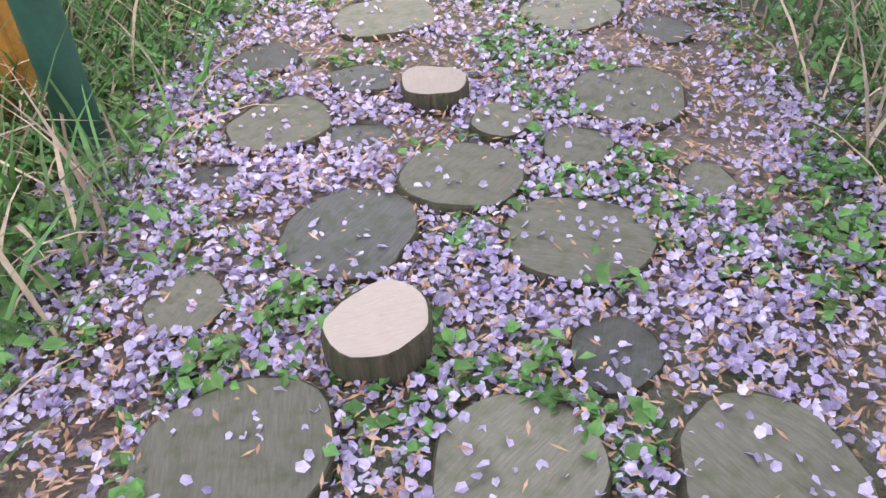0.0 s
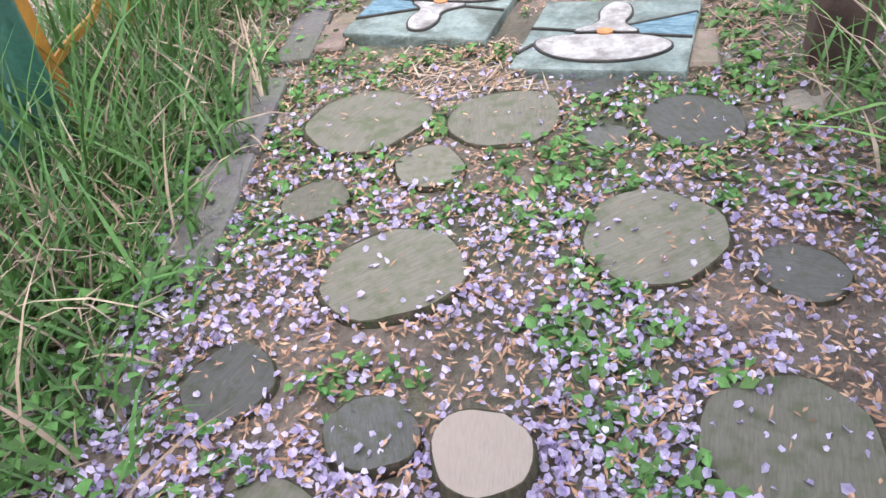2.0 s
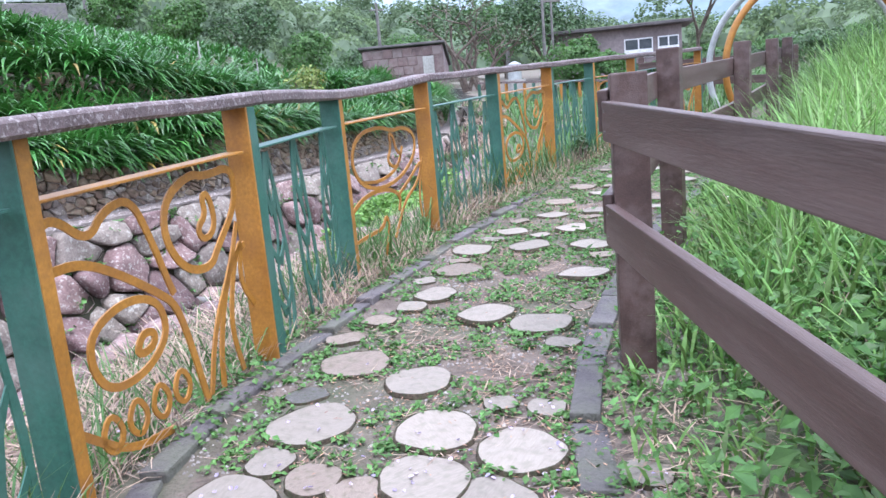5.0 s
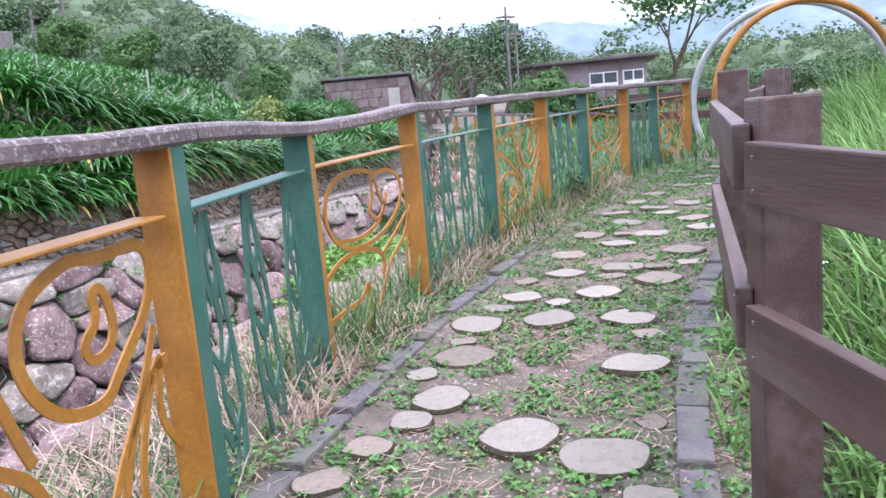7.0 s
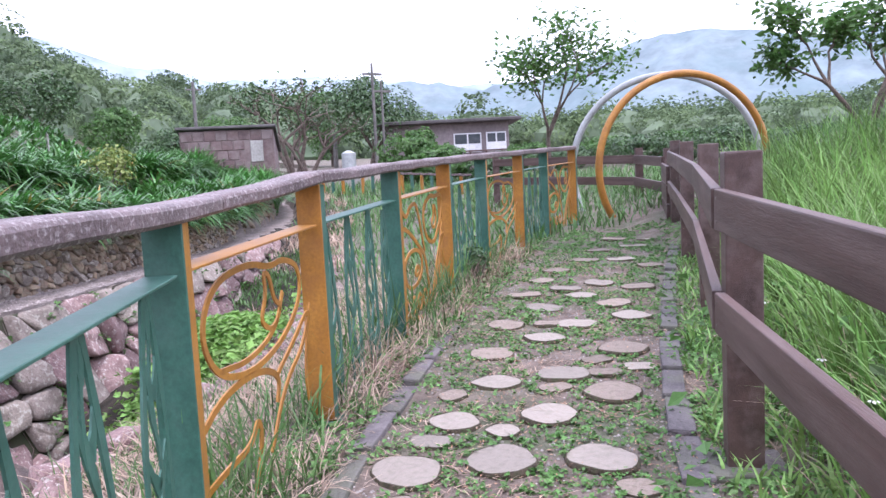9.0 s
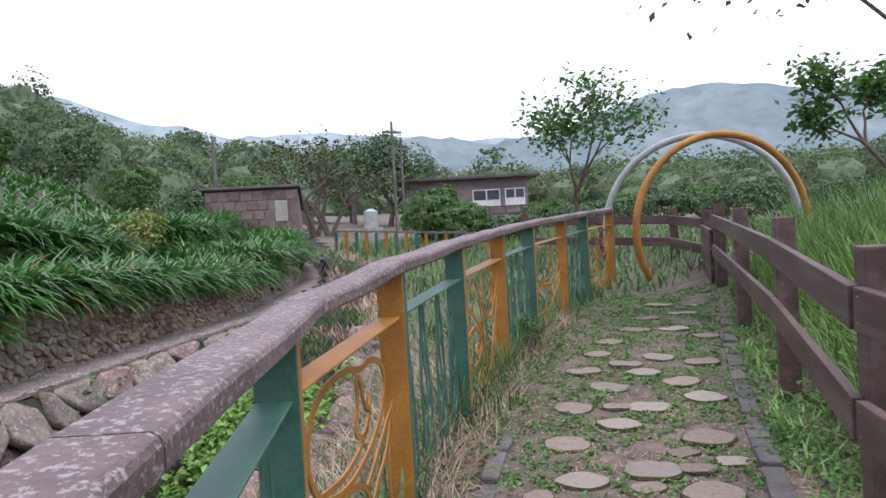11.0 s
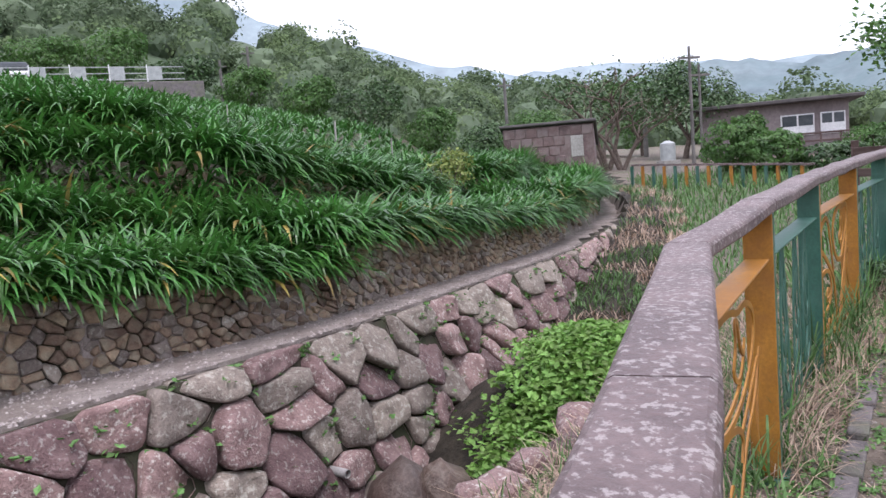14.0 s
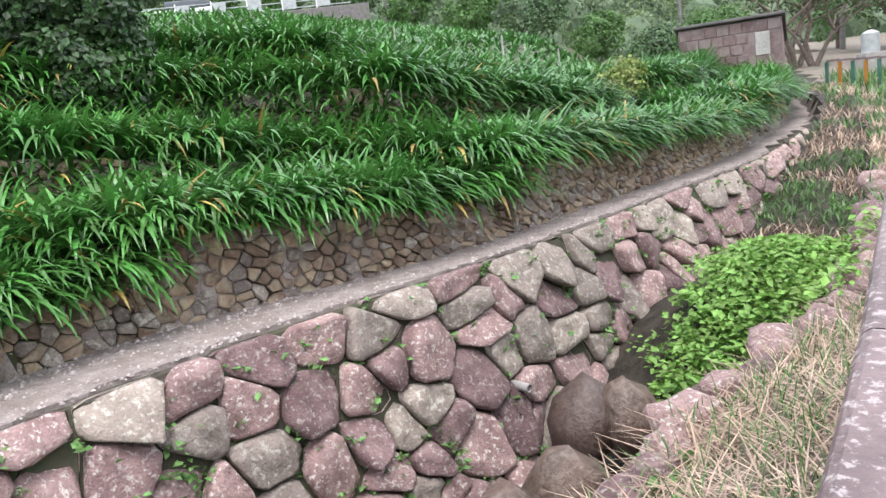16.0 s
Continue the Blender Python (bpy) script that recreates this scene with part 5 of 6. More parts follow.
def weed(so, x, y, z, h, n, leaf, mat=0):
    for _ in range(n):
        c = Vector((x + wr.gauss(0, h * 0.45), y + wr.gauss(0, h * 0.45), z + wr.uniform(0.15, 1.0) * h))
        so.leaf(c, Vector((wr.gauss(0, 0.5), wr.gauss(0, 0.5), 1)), leaf * wr.uniform(0.6, 1.3), 1.5, mat, wr.uniform(0, 6.28), 0.2)


island = Soup()
X, Y = [], []
for s, o in zip(s_of(BANK, 1.9, 10.4) + 4.6 * fm.uniform(0, 1, 1300) ** 1.4, fm.normal(0.9, 0.36, 1300)):
    q, w = BANK.at(s)
    X.append(q.x - w.y * o)
    Y.append(q.y + w.x * o)
X, Y = np.array(X), np.array(Y)
keep = (WALL.dist(X, Y)[0] < -0.3) & (BANK.dist(X, Y)[0] > 0.2)
X, Y = X[keep], Y[keep]
for x, y, z in zip(X, Y, land(X[None], Y[None])[0]):
    weed(island, x, y, z + 0.06, 0.18, 15, 0.058)
island.done("island_weeds", [M_WEED], "bright yellow-green leafy weeds on the stream island", "weeds")
for _ in range(620):
    s = wr.uniform(s_of(WALL, -5.2, 6), s_of(WALL, 5.5, 19.6))
    q, w = WALL.at(s)
    f = wr.random()
    o = -0.06 - 0.52 * (1 - f) - 0.05
    weed(weeds, q.x - w.y * o, q.y + w.x * o, -1.6 + f * (lane_z(s) + 1.5), 0.09, 9, 0.045)
for _ in range(500):
    s = wr.uniform(s_of(BANK, -2, 4.2), s_of(BANK, 6, 15))
    q, w = BANK.at(s)
    o = wr.uniform(-0.35, 0.45)
    weed(weeds, q.x - w.y * o, q.y + w.x * o, -0.2 - 0.9 * max(0, o), 0.12, 8, 0.05)
weeds.done("stream_weeds", [M_CLOVER], "bright green leafy weeds in the stream and wall joints", "weeds")

on_disc = lambda x, y: next((d for d in DISCS if (x - d[0]) ** 2 + (y - d[1]) ** 2 < (d[2] * 0.98) ** 2), None)
on_tile = lambda x, y: (abs(x + 0.025) < 0.26 and abs(y - 3.22) < 0.26) or (abs(x - 0.47) < 0.26 and abs(y - 2.87) < 0.26)
X, Y, Z, dl, dr, df, db, bd = scatter(44000, KERB_R, 1.8, 17.5, -0.6, 2.6, 6, 1.15)
for x, y, z, a, b in zip(X, Y, Z, dl, dr):
    if a > 0.5 or b < -0.7 or on_tile(x, y):
        continue
    c = fbm(x, y, 2.4, 2)
    inside = a < 0 and b > 0
    if y < 2.0 and inside and -0.45 < x < 0.75 and c < 0.04:
        continue
    if (abs(a) < 0.075 or abs(b) < 0.075) and wr.random() < 0.55:
        continue
    if on_disc(x, y) or c < -0.2:
        continue
    if b < 0 and 2.4 < y < 4.6 and wr.random() < 0.5:
        continue
    if wr.random() < (0.6 if y < 7 else 0.5):
        weed(clover, x, y, z - 0.004, 0.03 if inside else 0.06, 5, 0.019 if inside else 0.024)
for x0, y0, sx, sy, n, h in ((-0.85, 0.75, 0.18, 0.35, 45, 0.12), (-0.75, 1.75, 0.16, 0.3, 25, 0.12), (0.95, 0.9, 0.18, 0.35, 30, 0.08), (2.0, 3.7, 0.35, 0.5, 60, 0.2), (2.6, 4.6, 0.4, 0.5, 90, 0.3)):
    for _ in range(n):
        x, y = wr.gauss(x0, sx), wr.gauss(y0, sy)
        weed(clover, x, y, path_z(x, y) + (0.1 if x > 1.8 else 0), h * (0.7 if x < 1.8 else 1), 14, 0.021 if x < 1.8 else 0.03)
broad = Soup()
for x0, y0, sx, n, h in ((1.55, 2.9, 0.22, 36, 0.14), (1.75, 3.5, 0.2, 30, 0.2), (2.25, 3.75, 0.3, 50, 0.3), (2.9, 4.3, 0.35, 60, 0.4), (3.4, 5.6, 0.35, 40, 0.45), (4.6, 6.6, 0.4, 40, 0.45), (2.0, 3.2, 0.25, 24, 0.16)):
    for _ in range(n):
        x, y = wr.gauss(x0, sx), wr.gauss(y0, sx)
        weed(broad, x, y, path_z(x, y) + 0.06, h, 14, 0.05)
broad.done("broad_leaf_weeds", [M_LEAF], "dark green broad-leaved weeds tangled in the tall grass", "weeds")
clover.done("ground_weeds", [M_CLOVER], "small green clover and weeds between the log slices", "weeds")

# fallen blossom and rusty litter
pet, lit = Soup(), Soup()
pr = random.Random(21)
n = 0
while n < 37000:
    x, y = pr.uniform(-1.05, 1.35), pr.uniform(0.05, 3.5)
    if (x > 0.5 and y > 1.3 and pr.random() < 0.35) or y > 1.5 and pr.random() < (y - 1.5) * 0.5 + 0.3:
        n += 0.5
        continue
    if abs(x - 0.1) > 0.75 and pr.random() < 0.6:
        continue
    dsc = on_disc(x, y)
    if dsc:
        if pr.random() > 0.06 or dsc[2] == 0.078:
            n += 0.02
            continue
        z = dsc[3] + 0.003
    else:
        if fbm(x, y, 2.8, 2) < -0.12 and pr.random() < 0.7:
            continue
        z = path_z(x, y) + pr.uniform(0.004, 0.026)
    pet.petal(Vector((x, y, z)), Vector((pr.gauss(0, 0.7), pr.gauss(0, 0.7), 1 if pr.random() < 0.8 else -1)), pr.uniform(0.01, 0.0195), pr.uniform(0, 6.28))
    n += 1
for _ in range(700):
    x, y = pr.uniform(-0.6, 1.3), 3.3 + abs(pr.gauss(0, 0.7))
    d2 = on_disc(x, y)
    pet.petal(Vector((x, y, (d2[3] if d2 else path_z(x, y)) + 0.008)), Vector((pr.gauss(0, 0.4), pr.gauss(0, 0.4), 1)), pr.uniform(0.012, 0.02), pr.uniform(0, 6.28))
pet.done("fallen_blossom", [M_PETAL], "fallen lilac blossom petals strewn over the path", "petals")
for _ in range(34000):
    y = pr.uniform(0.0, 11.0) if pr.random() < 0.6 else pr.uniform(0.1, 3.2)
    x = pr.uniform(-0.55, 0.95 + 0.1 * max(0, y - 4)) + (0 if y < 4 else 0.72 * (y - 4))
    if on_tile(x, y) or (on_disc(x, y) and (pr.random() > 0.05 or on_disc(x, y)[2] == 0.078)):
        continue
    if y > 4 and pr.random() < 0.2:
        continue
    dd = on_disc(x, y)
    z = (dd[3] if dd else path_z(x, y)) + pr.uniform(0.003, 0.028)
    a = pr.uniform(0, 6.28)
    L, W = pr.uniform(0.008, 0.03), pr.uniform(0.003, 0.008)
    lit.leaf(Vector((x, y, z)), Vector((pr.gauss(0, .25), pr.gauss(0, .25), 1)), W, L / W, 0, a, 0.1)
lit.done("leaf_litter", [M_LITTER], "rust-brown flower stalks and leaf litter on the soil", "litter")

# straw bits and grit on the path soil
straw, grit = Soup(), Soup()


def pebble(so, c, rad):
    b = len(so.v)
    turn = pr.uniform(0, 6.28)
    for k in range(5):
        a = turn + 1.2566 * k
        so.v.append(c + Vector((math.cos(a) * rad * pr.uniform(0.7, 1.3), math.sin(a) * rad, 0)))
    so.v.append(c + Vector((0, 0, rad * 0.9)))
    so.f += [(b + k, b + (k + 1) % 5, b + 5) for k in range(5)]
    so.i += [0] * 5


X, Y, Z, dl, dr, df, db, bd = scatter(30000, KERB_R, 4.6, 15.5, -0.35, 2.6, 16, 1.35)
for x, y, z, a, b in zip(X, Y, Z, dl, dr):
    if a > 0.5 or on_tile(x, y) or on_disc(x, y):
        continue
    if fbm(x, y, 1.9, 2) > 0.02:
        straw.blade((x, y, z + pr.uniform(0.004, 0.016)), pr.uniform(0, 6.28), pr.uniform(0.03, 0.12), pr.uniform(0.003, 0.006), pr.uniform(1.35, 1.65), pr.uniform(-0.15, 0.15), 2)
    else:
        pebble(grit, Vector((x, y, z - 0.001)), pr.uniform(0.003, 0.011))
straw.done("path_straw", [M_DRY], "short bits of pale dry straw strewn on the path", "straw")
grit.done("path_grit", [material("grit", (0.16, 0.14, 0.13), (0.38, 0.35, 0.33), 0.9, 30, 90, 0.2, island=0.4, coords="World")], "grey grit on the path soil between log slices", "grit")

# pebbles on the gravel lane
peb = Soup()
s_peb = np.random.RandomState(8)
for ss, o, rad in zip(s_peb.uniform(wall_s(-4.5, 7.0), wall_s(4.5, 18.1), 5200), s_peb.uniform(-0.02, 1.0, 5200), s_peb.uniform(0.006, 0.02, 5200)):
    if o > tier_d(0, ss) - 0.02 or (0.2 < o < 0.5 and rad > 0.014):
        continue
    q, w = WALL.at(ss)
    c = Vector((q.x - w.y * o, q.y + w.x * o, lane_z(ss) - 0.018))
    pebble(peb, c, rad)
peb.done("lane_pebbles", [material("pebble", (0.2, 0.16, 0.15), (0.46, 0.41, 0.39), 0.9, 30, 90, 0.2, island=0.35, coords="World")], "loose pinkish gravel on the lane", "gravel")

# loose stones and white meadow flowers by the board fence
for x, y, k, sd, lb in ((1.36, 3.2, 0.34, 1, "mossy brown rock beside the path kerb"), (1.66, 3.75, 0.26, 2, "reddish brown rock half sunk in weeds"), (1.42, 3.75, 0.2, 3, "small pale stone in the verge"), (-0.62, 4.75, 0.28, 4, "pale broken stone in the verge")):
    thing("verge_rock", rock_meshes[sd], lb, "rock", m=Matrix.Translation((x, y, land1(x, y) + 0.03 * k)) @ Matrix.Rotation(sd * 1.3, 4, "Z") @ Matrix.Diagonal((k, k, k, 1)))
M_FLOWER = material("white_flower", (0.75, 0.75, 0.72), (0.85, 0.85, 0.82), 0.6, 9, 60, 0.0, trans=0.2)
flower = Soup()
for _ in range(60):
    x, y = pr.uniform(2.6, 6.5), pr.uniform(4.0, 8.0)
    if BOARD.dist(np.array([x]), np.array([y]))[0][0] > -0.25:
        continue
    c = Vector((x, y, land1(x, y) + pr.uniform(0.35, 0.7)))
    for k in range(5):
        a = k * 1.256
        flower.leaf(c + Vector((math.cos(a), math.sin(a), 0)) * 0.014, Vector((math.cos(a) * 0.5, math.sin(a) * 0.5, 1)), 0.016, 1.3, 0, 0.0, 0.1)
flower.done("meadow_flowers", [M_FLOWER], "small white flowers scattered in the tall grass", "flowers")

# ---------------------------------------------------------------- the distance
# distance haze is mixed into these base colours, paler and bluer further off
M_FOREST = material("hazed_forest_leaf", (0.075, 0.112, 0.066), (0.13, 0.18, 0.10), 0.9, 0.12, 2.0, 0.0, island=0.18, coords="World", c=(0.19, 0.265, 0.12), cscale=0.09, camount=0.75, trans=0.3, spec=0.1)
M_HILL = material("hazed_hill_floor", (0.08, 0.12, 0.07), (0.12, 0.165, 0.095), 0.9, 0.05, 0.6, 0.0, coords="World")
M_FAR = material("hazed_mountain", (0.17, 0.215, 0.235), (0.22, 0.27, 0.285), 1.0, 0.012, 0.09, 0.0, coords="World", c=(0.15, 0.21, 0.22), cscale=0.03, camount=0.6, spec=0.0)
M_FARTHEST = material("hazed_ridge", (0.25, 0.31, 0.34), (0.31, 0.37, 0.395), 1.0, 0.01, 0.05, 0.0, coords="World", spec=0.0)
O = Vector((0.0, 5.0, 1.63))


def bearing(deg, d, z=0.0):
    return Vector((O.x + d * math.sin(radians(deg)), O.y + d * math.cos(radians(deg)), z))


def interp(table, x):
    for (a, b), (c, d) in zip(table, table[1:]):
        if a <= x <= c:
            return b + (d - b) * (x - a) / (c - a)
    return table[0][1] if x < table[0][0] else table[-1][1]


def hill(name, table, r0, r1, z0, mat, label, rough, n=120, k=10):
    """A slope from radius r0 up to its skyline at r1; table: bearing and skyline elevation in degrees."""
    V, F = [], []
    a0, a1 = table[0][0], table[-1][0]
    for i in range(n + 1):
        th = a0 + (a1 - a0) * i / n
        el = interp(table, th) + rough * noise.noise((th * 0.35, 1.7, 0.2)) + rough * 0.5 * noise.noise((th * 1.1, 4.7, 0.2))
        for j in range(k + 2):
            f = min(1.0, j / k)
            r = r0 + (r1 - r0) * f
            top = O.z + math.tan(radians(max(0.2, el))) * r1
            z = z0 + (top - z0) * (f ** 1.15)
            if j == k + 1:
                r, z = r1 * 1.3, -20
            z += (0.012 * r1 * noise.noise((th * 0.5, f * 3, 9.0)) if 0 < j < k else 0)
            V.append(bearing(th, r, z))
    for i in range(n):
        for j in range(k + 1):
            a = i * (k + 2) + j
            F.append((a, a + 1, a + k + 3, a + k + 2))
    return thing(name, mesh_of(name, V, F, [mat], smooth=True), label, "hill", kind="structure")


FOREST = [(-75, 17), (-50, 18), (-30, 17.5), (-14, 15.5), (-8, 13.2), (-3, 11.5), (3, 9.4), (8, 8.0), (14, 6.6), (19, 6.2), (25, 4.6), (31, 3.0), (44, 2.4), (60, 2.8), (80, 4), (110, 5)]
# the ridges take their haze from the material colour alone
hill("backdrop_hazy_mountain", [(-80, 20), (-40, 19), (-16, 16.8), (-9, 15.2), (-4, 12.6), (1, 10.5), (6, 9.6), (10, 8.2), (16, 7.4), (22, 7.2), (40, 6), (60, 6)], 500, 620, 0, M_FARTHEST, "mountain ridge with pale haze put into its colour", 0.5)
hill("backdrop_mountain", [(18, 4.5), (24, 6.2), (28, 6.6), (32, 6.7), (35, 5.9), (39, 6.6), (43, 7.5), (47, 8.5), (51, 8.8), (56, 8.1), (64, 7.8), (80, 9), (115, 10)], 300, 420, 0, M_FAR, "wooded mountain with blue-green haze put into its colour", 0.5)
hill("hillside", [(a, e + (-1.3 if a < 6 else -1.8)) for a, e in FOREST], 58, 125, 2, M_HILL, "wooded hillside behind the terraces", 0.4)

fr = random.Random(31)


def crown(so, c, rx, rz, n, size, mat=0, gaps=0.0, r=fr, rough=0.6):
    seed = r.uniform(0, 99)
    k = 0
    while k < n:
        v = Vector((r.gauss(0, 1), r.gauss(0, 1), r.gauss(0, 1))).normalized()
        bump = 0.78 + 0.38 * noise.noise(v * 2.1 + Vector((seed, 0, 0)))
        if noise.noise(v * 2.6 + Vector((0, seed, 0))) < -0.35 + gaps:
            k += 0.4
            continue
        q = r.uniform(0.55, 1.0) ** 0.5
        p = Vector((v.x * rx, v.y * rx, v.z * rz)) * bump * q
        so.leaf(c + p, v + Vector((r.gauss(0, rough), r.gauss(0, rough), r.gauss(0, rough) + 0.4)), size * r.uniform(0.6, 1.3), 1.4, mat, r.uniform(0, 6.28), 0.15)
        k += 1


ICO = bmesh.new()
bmesh.ops.create_icosphere(ICO, subdivisions=2, radius=1)
ICO_V, ICO_F = [v.co.copy() for v in ICO.verts], [tuple(v.index for v in f.verts) for f in ICO.faces]
ICO.free()


def billows(so, c, rx, rz, blobs, leaves, size, r, mat=0, core=True):
    """A rounded crown of overlapping leafy billows round a dim core."""
    if core:
        b = len(so.v)
        sd = r.uniform(0, 99)
        for v in ICO_V:
            k = 0.62 + 0.2 * noise.noise(v * 1.8 + Vector((sd, 0, 0)))
            so.v.append(c + Vector((v.x * rx, v.y * rx, v.z * rz)) * k)
        so.f += [tuple(b + i for i in f) for f in ICO_F]
        so.i += [mat + 1] * len(ICO_F)
    for _ in range(blobs):
        v = Vector((r.gauss(0, 1), r.gauss(0, 1), r.gauss(0.35, 0.8))).normalized()
        q = c + Vector((v.x * rx, v.y * rx, v.z * rz)) * r.uniform(0.5, 0.72)
        br = r.uniform(0.34, 0.52)
        for _ in range(leaves):
            w = Vector((r.gauss(0, 1), r.gauss(0, 1), r.gauss(0.3, 0.9))).normalized()
            p = q + Vector((w.x * rx, w.y * rx, w.z * rz)) * br * r.uniform(0.82, 1.06)
            n_ = w + Vector((r.gauss(0, .35), r.gauss(0, .35), r.gauss(0.3, .35)))
            so.leaf(p, n_, size * r.uniform(0.6, 1.3), 1.4, mat, r.uniform(0, 6.28), 0.15)


woods = Soup()
for _ in range(880):
    th = fr.uniform(-55, 88)
    f = fr.random() ** 0.8
    r_ = 62 + 63 * f
    el = interp(FOREST, th) + (-1.3 if th < 6 else -1.8)
    z = 2 + (O.z + math.tan(radians(max(0.2, el))) * 125 - 2) * f ** 1.15
    rad = fr.uniform(2.2, 4.4) * (0.8 + 0.4 * f)
    billows(woods, bearing(th, r_, z + rad * 0.5), rad, rad * fr.uniform(0.75, 1.05), 9, 58, rad * 0.09, fr)
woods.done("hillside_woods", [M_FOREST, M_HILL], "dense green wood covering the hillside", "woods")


def limb(bm, a, b, r0, r1, k=7):
    d = (b - a)
    if d.length < 1e-5:
        return
    u = d.orthogonal().normalized()
    w = d.normalized().cross(u)
    A = [bm.verts.new(a + (u * math.cos(6.283 * i / k) + w * math.sin(6.283 * i / k)) * r0) for i in range(k)]
    B = [bm.verts.new(b + (u * math.cos(6.283 * i / k) + w * math.sin(6.283 * i / k)) * r1) for i in range(k)]
    for i in range(k):
        f = bm.faces.new((A[i], A[(i + 1) % k], B[(i + 1) % k], B[i]))
        f.smooth = True


def tree(base, height, spread, leaves, leaf, mat, label, seed, stems=1, lean=(0, 0), trunk=0.09, levels=3, bare=False, low=0.35):
    r = random.Random(seed)
    root = new("tree")
    root.matrix_world = Matrix.Translation(base)
    tagged(root, label, "tree")
    bm = bmesh.new()
    tips = []

    def grow(p, d, L, rad, lvl):
        q = p
        for i in range(3):
            d2 = (d + Vector((r.gauss(0, .14), r.gauss(0, .14), r.gauss(0, .08)))).normalized()
            e = q + d2 * L / 3
            limb(bm, q, e, rad * (1 - i * 0.14), rad * (1 - (i + 1) * 0.14))
            q, d = e, d2
            if lvl <= 1:
                tips.append(q)
        if lvl == 0:
            return
        for _ in range(r.choice((2, 3, 3))):
            side = Vector((r.gauss(0, 1), r.gauss(0, 1), r.uniform(-0.1, 0.7))).normalized()
            grow(q, (d * 0.75 + side * spread).normalized(), L * r.uniform(0.55, 0.8), rad * 0.55, lvl - 1)

    for s_ in range(stems):
        a = 6.283 * s_ / stems + r.uniform(-.4, .4)
        d = Vector((lean[0] + (0.35 * math.cos(a) if stems > 1 else 0), lean[1] + (0.35 * math.sin(a) if stems > 1 else 0), 1)).normalized()
        grow(Vector((0.06 * math.cos(a) * (stems > 1), 0.06 * math.sin(a) * (stems > 1), -0.1)), d, height * low, trunk, levels)
    part("trunk", from_bm("trunk", bm, M_BARK), root, "grey-brown branching trunk")
    so = Soup()
    each = max(1, leaves // max(1, len(tips)))
    for t_ in tips:
        for _ in range(each):
            c = t_ + Vector((r.gauss(0, 1), r.gauss(0, 1), r.gauss(0, 0.8))) * height * 0.06
            so.leaf(c, Vector((r.gauss(0, .7), r.gauss(0, .7), 1)), leaf * r.uniform(0.6, 1.3), 1.9, 0, r.uniform(0, 6.28), 0.15)
    part("crown", mesh_of("crown", so.v, so.f, [mat]), root, "bare twigs with few leaves" if bare else "loose leafy crown with gaps")
    return root


def at_ground(deg, d):
    p = bearing(deg, d)
    return (p.x, p.y, land1(p.x, p.y))


tree(at_ground(41.5, 19), 5.4, 0.34, 2100, 0.085, M_LEAF, "slender green tree with a loose crown beyond the arch", 3, 1, (0.05, -0.05), 0.08, 4, False, 0.29)
tree((9.8, 8.9, land1(9.8, 8.9)), 5.2, 0.6, 14000, 0.07, M_LEAF, "leafy many-stemmed tree rising from the tall grass", 8, 5, (-0.15, 0.05), 0.05, 3, False, 0.42)
tree((14.5, 12.5, land1(14.5, 12.5)), 3.2, 0.6, 3500, 0.09, M_LEAF, "dark green tree behind the tall grass", 9, 3, (0, 0), 0.06, 3)
tree(at_ground(21.5, 33), 5.2, 0.8, 1100, 0.12, M_LEAF_DARK, "half-bare branching tree beside the stone shed", 14, 4, (0, 0), 0.12, 3, True, 0.36)


def round_tree(p, rx, rz, trunk_h, blobs, leaves, size, mat, label, seed):
    r = random.Random(seed)
    root = new("tree")
    root.matrix_world = Matrix.Translation(p)
    tagged(root, label, "tree")
    bm = bmesh.new()
    top = Vector((r.uniform(-.2, .2), r.uniform(-.2, .2), trunk_h))
    limb(bm, Vector((0, 0, -0.2)), top, 0.17, 0.12)
    for i in range(7):
        a = i * 0.9 + r.uniform(-.3, .3)
        limb(bm, top, top + Vector((rx * 0.6 * math.cos(a), rx * 0.6 * math.sin(a), rz * r.uniform(0.5, 1.3))), 0.08, 0.02)
    part("trunk", from_bm("trunk", bm, M_BARK), root, "grey-brown branching trunk")
    so = Soup()
    billows(so, Vector((0, 0, trunk_h + rz * 0.75)), rx, rz, blobs, leaves, size, r, core=False)
    part("crown", mesh_of("crown", so.v, so.f, [mat]), root, "rounded leafy crown")


round_tree(at_ground(27.0, 41), 2.5, 2.5, 0.9, 26, 260, 0.12, M_LEAF_DARK, "dark green round tree by the utility poles", 15)
round_tree(at_ground(24.2, 46), 2.1, 2.2, 0.8, 22, 220, 0.13, M_LEAF, "dark green round tree by the utility poles", 16)
round_tree(at_ground(16.5, 48), 2.0, 1.9, 0.7, 20, 220, 0.13, M_LEAF, "green tree behind the stone shed", 17)
round_tree(at_ground(13.0, 52), 2.0, 1.8, 0.6, 20, 220, 0.13, M_LEAF_DARK, "green tree behind the stone shed", 18)
tree(at_ground(22.6, 33), 5.0, 0.75, 900, 0.1, M_LEAF_DARK, "half-bare branching tree beside the stone shed", 24, 4, (0.1, 0), 0.1, 4, True, 0.3)
# the blossom tree over the start of the path
tree((1.75, -1.7, 0), 5.2, 0.62, 26000, 0.1, M_LEAF, "leafy blossom tree overhanging the start of the path", 31, 4, (-0.3, 0.02), 0.09, 3, False, 0.36)

